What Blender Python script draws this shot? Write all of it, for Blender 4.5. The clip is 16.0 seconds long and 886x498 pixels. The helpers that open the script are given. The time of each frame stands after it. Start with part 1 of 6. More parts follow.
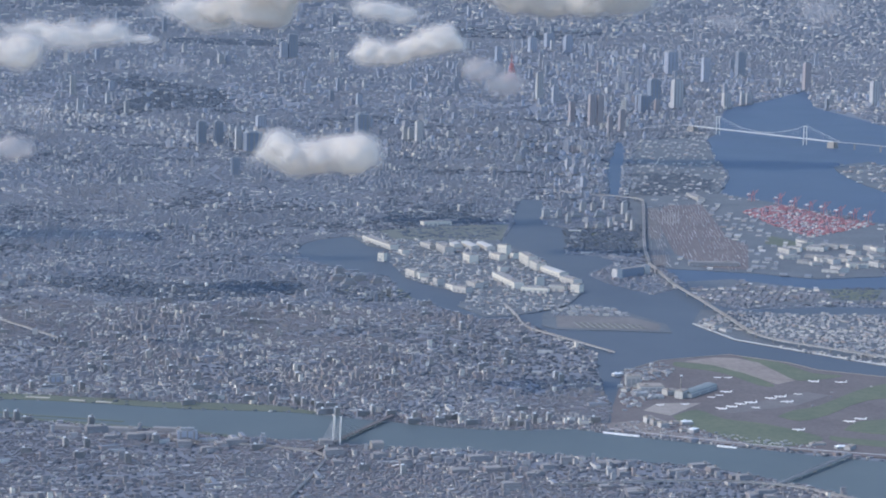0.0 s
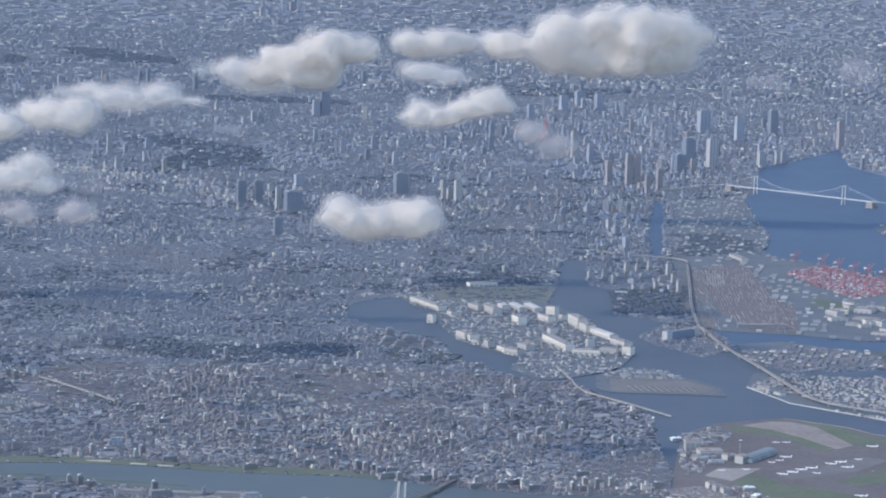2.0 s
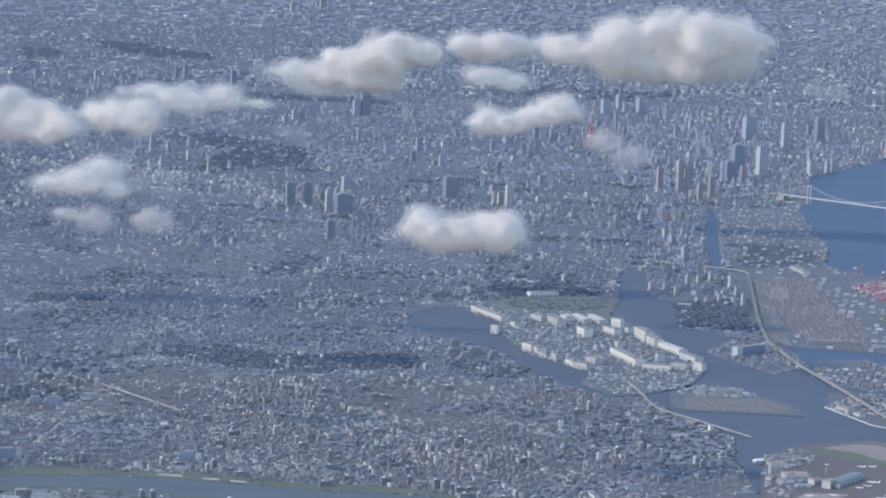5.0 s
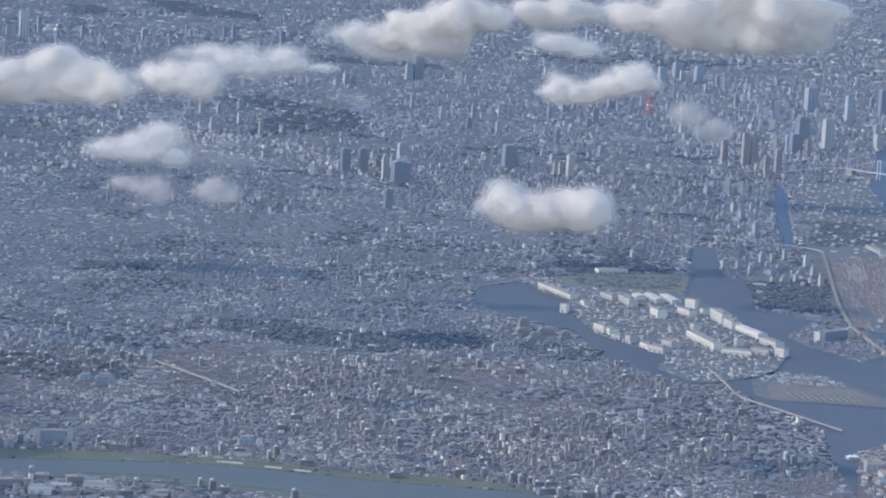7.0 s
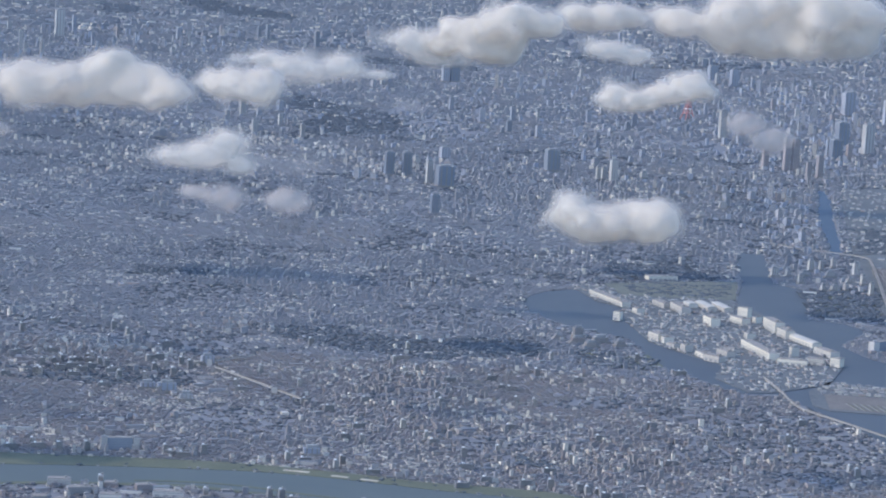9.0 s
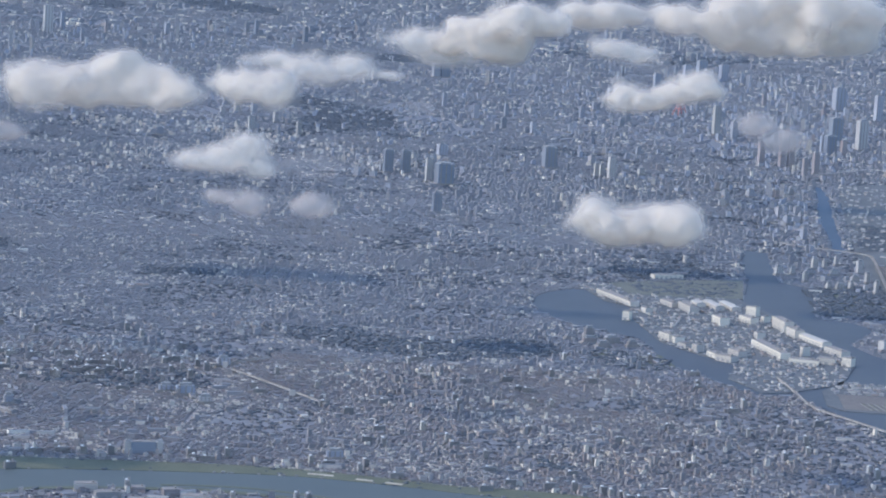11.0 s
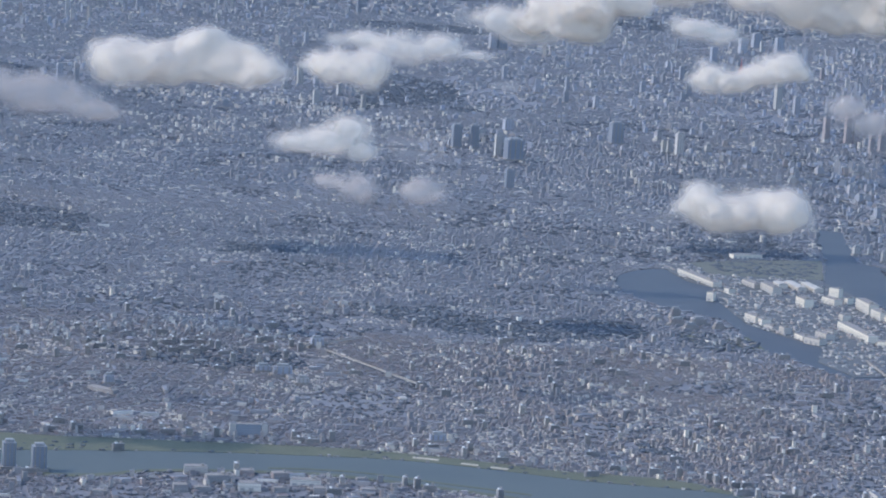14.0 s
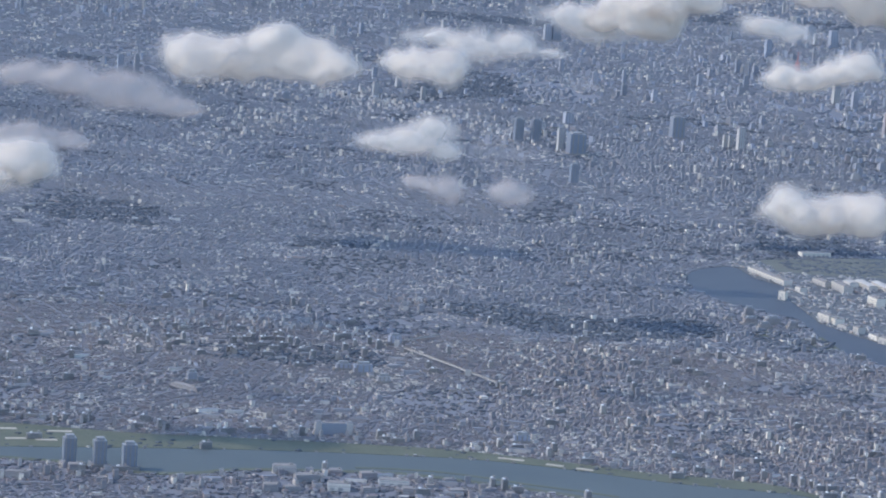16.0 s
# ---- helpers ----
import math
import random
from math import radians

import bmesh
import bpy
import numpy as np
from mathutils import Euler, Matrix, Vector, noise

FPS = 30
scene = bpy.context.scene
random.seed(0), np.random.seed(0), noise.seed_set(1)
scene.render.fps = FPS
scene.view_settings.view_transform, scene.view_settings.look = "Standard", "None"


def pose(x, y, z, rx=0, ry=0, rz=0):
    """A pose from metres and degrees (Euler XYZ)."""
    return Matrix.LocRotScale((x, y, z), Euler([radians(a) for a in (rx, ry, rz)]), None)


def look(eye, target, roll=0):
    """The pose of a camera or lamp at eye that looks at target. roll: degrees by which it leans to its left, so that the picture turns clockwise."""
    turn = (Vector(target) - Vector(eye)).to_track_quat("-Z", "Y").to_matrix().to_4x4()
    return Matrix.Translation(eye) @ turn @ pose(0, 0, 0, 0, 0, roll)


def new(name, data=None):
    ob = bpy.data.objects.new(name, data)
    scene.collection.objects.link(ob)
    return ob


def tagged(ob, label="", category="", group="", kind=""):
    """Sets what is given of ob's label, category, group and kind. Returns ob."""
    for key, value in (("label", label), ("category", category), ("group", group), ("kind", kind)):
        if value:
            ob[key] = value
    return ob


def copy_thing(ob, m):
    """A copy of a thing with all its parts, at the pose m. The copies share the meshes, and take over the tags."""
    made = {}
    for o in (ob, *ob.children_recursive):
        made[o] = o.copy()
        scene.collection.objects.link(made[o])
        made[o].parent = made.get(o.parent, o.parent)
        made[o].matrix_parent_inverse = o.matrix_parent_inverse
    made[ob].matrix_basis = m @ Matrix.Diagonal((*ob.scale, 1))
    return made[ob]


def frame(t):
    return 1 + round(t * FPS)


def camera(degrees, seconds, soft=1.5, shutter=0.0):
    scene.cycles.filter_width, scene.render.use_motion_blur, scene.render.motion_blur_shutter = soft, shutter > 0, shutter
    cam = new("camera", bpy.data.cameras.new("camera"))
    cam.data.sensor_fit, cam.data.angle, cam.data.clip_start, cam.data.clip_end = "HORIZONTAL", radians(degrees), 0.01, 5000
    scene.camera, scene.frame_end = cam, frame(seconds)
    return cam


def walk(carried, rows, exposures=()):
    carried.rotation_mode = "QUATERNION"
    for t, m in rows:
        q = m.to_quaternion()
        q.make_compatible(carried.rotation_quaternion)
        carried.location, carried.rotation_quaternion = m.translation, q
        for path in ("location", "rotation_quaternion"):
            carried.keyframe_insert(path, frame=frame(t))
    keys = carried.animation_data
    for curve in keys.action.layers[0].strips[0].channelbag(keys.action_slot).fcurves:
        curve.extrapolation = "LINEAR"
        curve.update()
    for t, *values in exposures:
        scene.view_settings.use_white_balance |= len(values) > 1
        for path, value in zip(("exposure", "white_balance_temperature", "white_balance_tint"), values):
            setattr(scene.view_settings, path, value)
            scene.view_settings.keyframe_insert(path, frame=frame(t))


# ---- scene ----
cam = camera(19.287, 16.0, soft=2.0)
# seconds, eye, target, lean; one unit of the plan is twenty metres of the city
PATH = [
    (0.0, (12.737, -414.742, 88.617), (-3.495, 179.384, 6.455), 1.279),
    (0.5, (10.817, -414.883, 89.040), (-6.973, 179.268, 7.378), 1.300),
    (1.0, (8.892, -415.025, 89.457), (-10.168, 180.048, 15.128), 1.260),
    (1.5, (6.970, -415.165, 89.873), (-12.627, 180.131, 17.494), 1.436),
    (2.0, (5.045, -415.307, 90.290), (-15.437, 180.255, 20.389), 1.356),
    (2.5, (3.120, -415.448, 90.709), (-18.042, 180.258, 22.250), 1.511),
    (3.0, (1.197, -415.590, 91.124), (-20.780, 180.252, 24.119), 1.627),
    (3.5, (-0.728, -415.730, 91.543), (-23.219, 179.742, 21.499), 2.213),
    (4.0, (-2.651, -415.872, 91.963), (-25.816, 179.446, 20.828), 2.304),
    (4.2, (-3.416, -415.926, 92.134), (-27.135, 179.472, 21.862), 1.974),
    (6.3, (-11.909, -376.443, 89.309), (-40.657, 218.027, 13.293), 3.066),
    (6.5, (-12.697, -376.489, 89.491), (-43.134, 217.678, 11.779), 3.060),
    (7.0, (-14.703, -376.572, 89.879), (-47.433, 217.265, 10.592), 3.192),
    (7.5, (-16.698, -376.663, 90.307), (-51.857, 217.140, 11.806), 3.127),
    (8.0, (-18.621, -376.898, 90.713), (-53.626, 216.938, 12.398), 3.327),
    (8.5, (-20.478, -377.184, 91.202), (-56.627, 216.498, 12.240), 3.422),
    (9.0, (-22.303, -377.489, 91.583), (-59.612, 215.966, 11.461), 3.532),
    (9.2, (-23.023, -377.617, 91.731), (-60.885, 215.749, 11.213), 3.448),
    (11.5, (-31.856, -378.942, 93.608), (-62.831, 214.538, 11.013), 3.480),
    (12.0, (-33.896, -379.034, 94.060), (-67.386, 214.070, 9.767), 3.518),
    (12.5, (-35.918, -379.155, 94.462), (-71.044, 213.609, 8.450), 3.563),
    (13.0, (-37.934, -379.333, 94.741), (-75.395, 212.997, 6.756), 3.590),
    (13.5, (-39.916, -379.590, 95.000), (-78.882, 212.443, 5.677), 3.722),
    (14.0, (-41.898, -379.898, 95.557), (-80.278, 212.089, 5.676), 3.771),
    (14.5, (-43.929, -380.341, 96.005), (-84.042, 211.425, 5.425), 3.765),
    (15.0, (-45.950, -380.777, 96.488), (-88.837, 210.607, 4.693), 3.884),
    (15.5, (-47.927, -381.137, 97.065), (-92.412, 209.974, 4.281), 4.008),
    (16.0, (-49.875, -381.524, 97.560), (-96.500, 209.297, 3.984), 4.038),
]
walk(cam, [(t, look(e, a, lean)) for t, e, a, lean in PATH], [(0.0, 0.89, 5800, 10), (16.0, 0.89, 5800, 10)])

scene.cycles.transparent_max_bounces = 48

# ---- light: high sun from the west-south-west, clear blue sky ----
SUN_TO = Vector((-1.0, -0.36, 1.0)).normalized()
world = bpy.data.worlds.new("sky")
scene.world = world
world.use_nodes = True
wn = world.node_tree.nodes
sky = wn.new("ShaderNodeTexSky")
sky.sky_type = "NISHITA"
sky.sun_disc = False
sky.sun_elevation = math.asin(SUN_TO.z)
sky.sun_rotation = math.atan2(SUN_TO.x, SUN_TO.y)
world.node_tree.links.new(sky.outputs[0], wn["Background"].inputs[0])
wn["Background"].inputs[1].default_value = 0.15
sun = new("sun", bpy.data.lights.new("sun", "SUN"))
sun.data.energy = 1.1
sun.data.angle = radians(0.6)
sun.data.color = (1.0, 0.78, 0.52)
sun.matrix_basis = look(SUN_TO * 900, (0, 0, 0))


# ---- materials ----
def material(name, rough=0.8, metal=0.0, spec=0.5):
    m = bpy.data.materials.new(name)
    m.use_nodes = True
    b = m.node_tree.nodes["Principled BSDF"]
    b.inputs["Roughness"].default_value = rough
    b.inputs["Metallic"].default_value = metal
    b.inputs["Specular IOR Level"].default_value = spec
    return m, m.node_tree.nodes, m.node_tree.links, b


def ramp(nodes, stops, constant=False):
    r = nodes.new("ShaderNodeValToRGB")
    r.color_ramp.interpolation = "CONSTANT" if constant else "LINEAR"
    e = r.color_ramp.elements
    while len(e) < len(stops):
        e.new(0.5)
    for i, (x, c) in enumerate(stops):
        e[i].position = x
        e[i].color = (*c, 1)
    return r


def math_node(nodes, links, op, a, b=None, clamp=False):
    n = nodes.new("ShaderNodeMath")
    n.operation, n.use_clamp = op, clamp
    for i, v in enumerate((a, b)):
        if v is None:
            continue
        if isinstance(v, (int, float)):
            n.inputs[i].default_value = v
        else:
            links.new(v, n.inputs[i])
    return n.outputs[0]


def mix(nodes, links, fac, a, b):
    n = nodes.new("ShaderNodeMix")
    n.data_type = "RGBA"
    for i, v in ((0, fac), (6, a), (7, b)):
        if isinstance(v, (int, float)):
            n.inputs[i].default_value = v
        elif isinstance(v, tuple):
            n.inputs[i].default_value = (*v, 1)
        else:
            links.new(v, n.inputs[i])
    return n.outputs[2]


def noise_node(nodes, links, scale, detail=4, rough=0.6):
    g = nodes.new("ShaderNodeNewGeometry")
    n = nodes.new("ShaderNodeTexNoise")
    links.new(g.outputs["Position"], n.inputs["Vector"])
    n.inputs["Scale"].default_value, n.inputs["Detail"].default_value, n.inputs["Roughness"].default_value = scale, detail, rough
    return n.outputs["Fac"]


def mottled(name, dark, light, big=0.05, small=1.5, rough=0.85, metal=0.0, spec=0.4):
    """A surface of two colours, mixed by stains and by grain."""
    m, n, l, b = material(name, rough, metal, spec)
    s = math_node(n, l, "ADD", noise_node(n, l, big, 5), noise_node(n, l, small, 3))
    r = ramp(n, [(0.38, dark), (0.62, light)])
    l.new(math_node(n, l, "MULTIPLY", s, 0.5), r.inputs[0])
    l.new(r.outputs[0], b.inputs["Base Color"])
    return m


def building_material(name, stops, roofs, floor=0.2, glass=0.5, per_object=False, rough=0.6, sparkle=0.0, soot=1.0):
    """Painted walls with rows of windows, and a roof of its own colour; each building takes a tone by chance."""
    m, n, l, b = material(name, rough)
    g = n.new("ShaderNodeNewGeometry")
    if per_object:
        chance = n.new("ShaderNodeObjectInfo").outputs["Random"]
    else:
        chance = g.outputs["Random Per Island"]
    walls = ramp(n, stops, True)
    l.new(chance, walls.inputs[0])
    tops = ramp(n, roofs, True)
    l.new(math_node(n, l, "FRACT", math_node(n, l, "MULTIPLY", chance, 17.3)), tops.inputs[0])
    p = n.new("ShaderNodeSeparateXYZ")
    l.new(g.outputs["Position"], p.inputs[0])
    nm = n.new("ShaderNodeSeparateXYZ")
    l.new(g.outputs["Normal"], nm.inputs[0])
    level = math_node(n, l, "FRACT", math_node(n, l, "DIVIDE", p.outputs[2], floor))
    along = math_node(n, l, "FRACT", math_node(n, l, "MULTIPLY", math_node(n, l, "ADD", p.outputs[0], math_node(n, l, "MULTIPLY", p.outputs[1], 0.7)), 3.1))
    win = math_node(n, l, "MULTIPLY", math_node(n, l, "GREATER_THAN", level, 0.45), math_node(n, l, "GREATER_THAN", along, 0.35))
    win = math_node(n, l, "MULTIPLY", win, glass)
    # stains and windows end in raised blue-greys, haze mixed into the colour
    dirt = noise_node(n, l, 0.8, 4)
    quarter = math_node(n, l, "MULTIPLY", math_node(n, l, "SUBTRACT", noise_node(n, l, 0.035, 3), 0.42, True), 1.6)
    wall = mix(n, l, math_node(n, l, "MULTIPLY", math_node(n, l, "ADD", math_node(n, l, "MULTIPLY", dirt, 0.3), quarter), soot), walls.outputs[0], (0.23, 0.24, 0.265))
    bright = math_node(n, l, "MULTIPLY", math_node(n, l, "SUBTRACT", noise_node(n, l, 0.045, 3), 0.44, True), 2.2 * sparkle)
    wall = mix(n, l, math_node(n, l, "GREATER_THAN", bright, math_node(n, l, "FRACT", math_node(n, l, "MULTIPLY", chance, 7.7))), wall, (0.78, 0.71, 0.60))
    wall = mix(n, l, win, wall, (0.122, 0.14, 0.17))
    top = mix(n, l, math_node(n, l, "ADD", math_node(n, l, "MULTIPLY", dirt, 0.4), quarter), tops.outputs[0], (0.15, 0.16, 0.185))
    top = mix(n, l, math_node(n, l, "GREATER_THAN", math_node(n, l, "MULTIPLY", bright, 0.28), math_node(n, l, "FRACT", math_node(n, l, "MULTIPLY", chance, 11.9))), top, (0.52, 0.50, 0.465))
    up = math_node(n, l, "GREATER_THAN", nm.outputs[2], 0.4)
    l.new(mix(n, l, up, wall, top), b.inputs["Base Color"])
    return m


# wall, tower and roof tones below carry the city's blue haze in their colour
WALLS = [(0.0, (0.265, 0.271, 0.293)), (0.2, (0.282, 0.287, 0.306)), (0.38, (0.251, 0.259, 0.281)), (0.54, (0.305, 0.305, 0.317)),
         (0.66, (0.288, 0.271, 0.276)), (0.76, (0.257, 0.269, 0.3)), (0.94, (0.70, 0.66, 0.60)), (0.97, (0.362, 0.346, 0.34))]
ROOFS = [(0.0, (0.169, 0.182, 0.214)), (0.2, (0.174, 0.186, 0.216)), (0.42, (0.180, 0.191, 0.220)), (0.58, (0.164, 0.179, 0.214)),
         (0.72, (0.184, 0.194, 0.224)), (0.84, (0.187, 0.179, 0.198)), (0.97, (0.312, 0.317, 0.337)), (0.985, (0.167, 0.189, 0.212))]
TOWER_WALLS = [(0.0, (0.426, 0.449, 0.517)), (0.2, (0.370, 0.403, 0.484)), (0.4, (0.519, 0.517, 0.520)), (0.58, (0.352, 0.390, 0.473)),
               (0.76, (0.438, 0.432, 0.466)), (0.86, (0.395, 0.422, 0.495))]
FLAT_ROOFS = [(0.0, (0.18, 0.195, 0.222)), (0.4, (0.228, 0.24, 0.272)), (0.75, (0.152, 0.165, 0.194))]
WHITES = [(0.0, (0.72, 0.675, 0.58)), (0.4, (0.60, 0.565, 0.50)), (0.7, (0.48, 0.455, 0.42))]
SHEDS = [(0.0, (0.3, 0.31, 0.32)), (0.35, (0.44, 0.45, 0.46)), (0.6, (0.22, 0.23, 0.25)), (0.85, (0.2, 0.25, 0.29))]

# distant houses: haze put into the palette as close, bluish tones
HAZED_WALLS = [(0.0, (0.257, 0.265, 0.288)), (0.3, (0.271, 0.278, 0.3)), (0.55, (0.285, 0.289, 0.306)), (0.75, (0.26, 0.27, 0.3)), (0.9, (0.279, 0.271, 0.283)), (0.96, (0.66, 0.625, 0.575))]
HAZED_ROOFS = [(0.0, (0.174, 0.188, 0.220)), (0.3, (0.180, 0.192, 0.223)), (0.6, (0.172, 0.187, 0.220)), (0.8, (0.184, 0.197, 0.226)), (0.975, (0.278, 0.287, 0.310))]
MAT_HOUSE_HAZED = building_material("far_house_haze_tint", HAZED_WALLS, HAZED_ROOFS, sparkle=0.4)
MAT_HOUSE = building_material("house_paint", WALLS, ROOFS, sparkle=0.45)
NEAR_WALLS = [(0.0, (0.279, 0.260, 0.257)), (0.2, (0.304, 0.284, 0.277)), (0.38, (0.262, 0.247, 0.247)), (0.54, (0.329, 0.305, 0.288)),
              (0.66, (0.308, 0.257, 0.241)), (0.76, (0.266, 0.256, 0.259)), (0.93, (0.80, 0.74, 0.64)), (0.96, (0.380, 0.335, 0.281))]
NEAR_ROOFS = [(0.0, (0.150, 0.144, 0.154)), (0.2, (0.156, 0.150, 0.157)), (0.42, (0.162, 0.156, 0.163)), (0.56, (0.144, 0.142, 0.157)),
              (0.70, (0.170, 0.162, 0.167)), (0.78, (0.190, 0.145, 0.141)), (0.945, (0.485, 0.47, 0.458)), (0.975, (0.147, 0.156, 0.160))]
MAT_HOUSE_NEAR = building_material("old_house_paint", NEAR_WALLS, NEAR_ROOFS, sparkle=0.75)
MAT_HOUSE_SOUTH = building_material("sooty_house_paint", NEAR_WALLS, NEAR_ROOFS, sparkle=0.6)
MAT_APART = building_material("apartment_paint", WALLS, FLAT_ROOFS, 0.18, 0.3, True)
MAT_TOWER = building_material("tower_facade", TOWER_WALLS, FLAT_ROOFS, 0.4, 0.28, True, 0.5)
MAT_TOWERS = building_material("far_tower_facade", TOWER_WALLS, FLAT_ROOFS, 0.4, 0.28, False, 0.5)
MAT_WORKSHOP = building_material("workshop_paint", NEAR_WALLS, FLAT_ROOFS, 0.22, 0.4, True)
MAT_SHED = building_material("shed_paint", WHITES, SHEDS, 0.5, 0.15, True, soot=0.25)
# ground lifted to blue-grey: haze over the shaded streets is in this colour
MAT_GROUND = mottled("city_ground", (0.165, 0.177, 0.203), (0.2, 0.212, 0.237), 0.03, 0.9, 0.75, 0.0, 0.3)
MAT_QUAY = mottled("quay_concrete", (0.10, 0.115, 0.13), (0.145, 0.16, 0.172), 0.08, 1.0)
MAT_TARMAC = mottled("tarmac", (0.112, 0.10, 0.10), (0.16, 0.143, 0.138), 0.06, 1.2)
MAT_CONCRETE = mottled("pale_concrete", (0.24, 0.23, 0.22), (0.33, 0.32, 0.31), 0.1, 1.5)
MAT_DECK = mottled("road_deck", (0.36, 0.36, 0.36), (0.46, 0.455, 0.44), 0.2, 2.0)
MAT_GRASS = mottled("grass", (0.095, 0.112, 0.085), (0.135, 0.15, 0.11), 0.15, 2.0)
# crowns are blue-grey, with the haze over the trees mixed into their colour
MAT_TREE = mottled("hazy_foliage", (0.095, 0.114, 0.142), (0.108, 0.128, 0.153), 0.3, 2.5, 0.9, 0, 0.2)
MAT_SAND = mottled("bare_earth", (0.16, 0.143, 0.135), (0.235, 0.212, 0.195), 0.15, 2.0)
MAT_SANDLOT = mottled("pale_sand", (0.36, 0.34, 0.28), (0.48, 0.45, 0.38), 0.3, 2.0)
MAT_WHITE = mottled("white_paint", (0.74, 0.74, 0.73), (0.84, 0.84, 0.83), 0.5, 3.0, 0.4)
MAT_STEEL = mottled("grey_steel", (0.24, 0.25, 0.26), (0.34, 0.35, 0.36), 0.5, 3.0, 0.5)
MAT_RED = mottled("red_paint", (0.36, 0.15, 0.15), (0.45, 0.2, 0.2), 0.5, 3.0, 0.5)
MAT_BLUE_ROOF = mottled("blue_green_roof", (0.15, 0.175, 0.178), (0.195, 0.22, 0.215), 0.3, 2.0, 0.5)
MAT_DARK = mottled("dark_glass", (0.06, 0.07, 0.09), (0.10, 0.11, 0.13), 0.5, 2.0, 0.2)


def water_material(name, deep, shallow):
    m, n, l, b = material(name, 0.5, 0, 0.03)
    r = ramp(n, [(0.35, deep), (0.65, shallow)])
    l.new(noise_node(n, l, 0.04, 4), r.inputs[0])
    l.new(r.outputs[0], b.inputs["Base Color"])
    bump = n.new("ShaderNodeBump")
    bump.inputs["Strength"].default_value = 0.25
    bump.inputs["Distance"].default_value = 0.05
    l.new(noise_node(n, l, 3.0, 3), bump.inputs["Height"])
    l.new(bump.outputs[0], b.inputs["Normal"])
    return m


MAT_SEA = water_material("sea_water", (0.074, 0.108, 0.162), (0.084, 0.119, 0.175))
MAT_INLET = water_material("harbour_water", (0.088, 0.110, 0.140), (0.099, 0.121, 0.150))
MAT_RIVER = water_material("river_water", (0.103, 0.13, 0.143), (0.115, 0.143, 0.153))


# ---- mesh helpers ----
class Mesh:
    def __init__(self):
        self.v, self.f = [], []

    def add(self, verts, faces):
        k = len(self.v)
        self.v += verts
        self.f += [tuple(i + k for i in q) for q in faces]

    def box(self, cx, cy, z, w, d, h, turn=0.0, taper=1.0):
        c, s = math.cos(radians(turn)), math.sin(radians(turn))
        v = []
        for zz, k in ((z, 1.0), (z + h, taper)):
            for a, b in ((-1, -1), (1, -1), (1, 1), (-1, 1)):
                x, y = a * w / 2 * k, b * d / 2 * k
                v.append((cx + x * c - y * s, cy + x * s + y * c, zz))
        self.add(v, [(3, 2, 1, 0), (4, 5, 6, 7), (0, 1, 5, 4), (1, 2, 6, 5), (2, 3, 7, 6), (3, 0, 4, 7)])

    def gable(self, cx, cy, z, w, d, h, rise, turn=0.0):
        """A pitched roof, its ridge along w."""
        c, s = math.cos(radians(turn)), math.sin(radians(turn))
        pts = [(-w / 2, -d / 2, 0), (w / 2, -d / 2, 0), (w / 2, d / 2, 0), (-w / 2, d / 2, 0), (-w / 2, 0, rise), (w / 2, 0, rise)]
        self.add([(cx + x * c - y * s, cy + x * s + y * c, z + h + q) for x, y, q in pts],
                 [(0, 1, 5, 4), (2, 3, 4, 5), (1, 2, 5), (3, 0, 4), (3, 2, 1, 0)])

    def vault(self, cx, cy, z, w, d, h, rise, turn=0.0, steps=8):
        """A curved roof over w by d, its axis along w."""
        c, s = math.cos(radians(turn)), math.sin(radians(turn))
        v, f = [], []
        for i in range(steps + 1):
            a = math.pi * i / steps
            y, q = -math.cos(a) * d / 2, math.sin(a) * rise
            for x in (-w / 2, w / 2):
                v.append((cx + x * c - y * s, cy + x * s + y * c, z + h + q))
        for i in range(steps):
            f.append((2 * i, 2 * i + 1, 2 * i + 3, 2 * i + 2))
        f.append(tuple(range(0, 2 * steps + 2, 2)))
        f.append(tuple(range(2 * steps + 1, 0, -2)))
        self.add(v, f)

    def slab(self, pts, z0, z1):
        """A flat piece with the outline pts, from z0 up to z1."""
        if sum(a[0] * b[1] - b[0] * a[1] for a, b in zip(pts, pts[1:] + pts[:1])) < 0:
            pts = pts[::-1]
        n = len(pts)
        self.add([(x, y, z0) for x, y in pts] + [(x, y, z1) for x, y in pts],
                 [tuple(range(n, 2 * n))] + [(i, (i + 1) % n, n + (i + 1) % n, n + i) for i in range(n)])

    def beam(self, p, q, w, h=None):
        """A straight bar from p to q, w wide and h high."""
        p, q, h = Vector(p), Vector(q), h or w
        t = (q - p).normalized()
        side = t.cross(Vector((0, 0, 1)))
        side = side.normalized() if side.length > 1e-4 else Vector((1, 0, 0))
        up = side.cross(t)
        v = []
        for e in (p, q):
            for a, b in ((-1, -1), (1, -1), (1, 1), (-1, 1)):
                v.append(tuple(e + side * (a * w / 2) + up * (b * h / 2)))
        self.add(v, [(3, 2, 1, 0), (4, 5, 6, 7), (0, 1, 5, 4), (1, 2, 6, 5), (2, 3, 7, 6), (3, 0, 4, 7)])

    def tube(self, p, q, r0, r1, sides=10):
        p, q = Vector(p), Vector(q)
        t = (q - p).normalized()
        a = t.orthogonal().normalized()
        b = t.cross(a)
        v = []
        for e, r in ((p, r0), (q, r1)):
            for i in range(sides):
                g = 2 * math.pi * i / sides
                v.append(tuple(e + (a * math.cos(g) + b * math.sin(g)) * r))
        self.add(v, [(i, (i + 1) % sides, sides + (i + 1) % sides, sides + i) for i in range(sides)] +
                 [tuple(range(sides))[::-1], tuple(range(sides, 2 * sides))])

    def data(self, name):
        m = bpy.data.meshes.new(name)
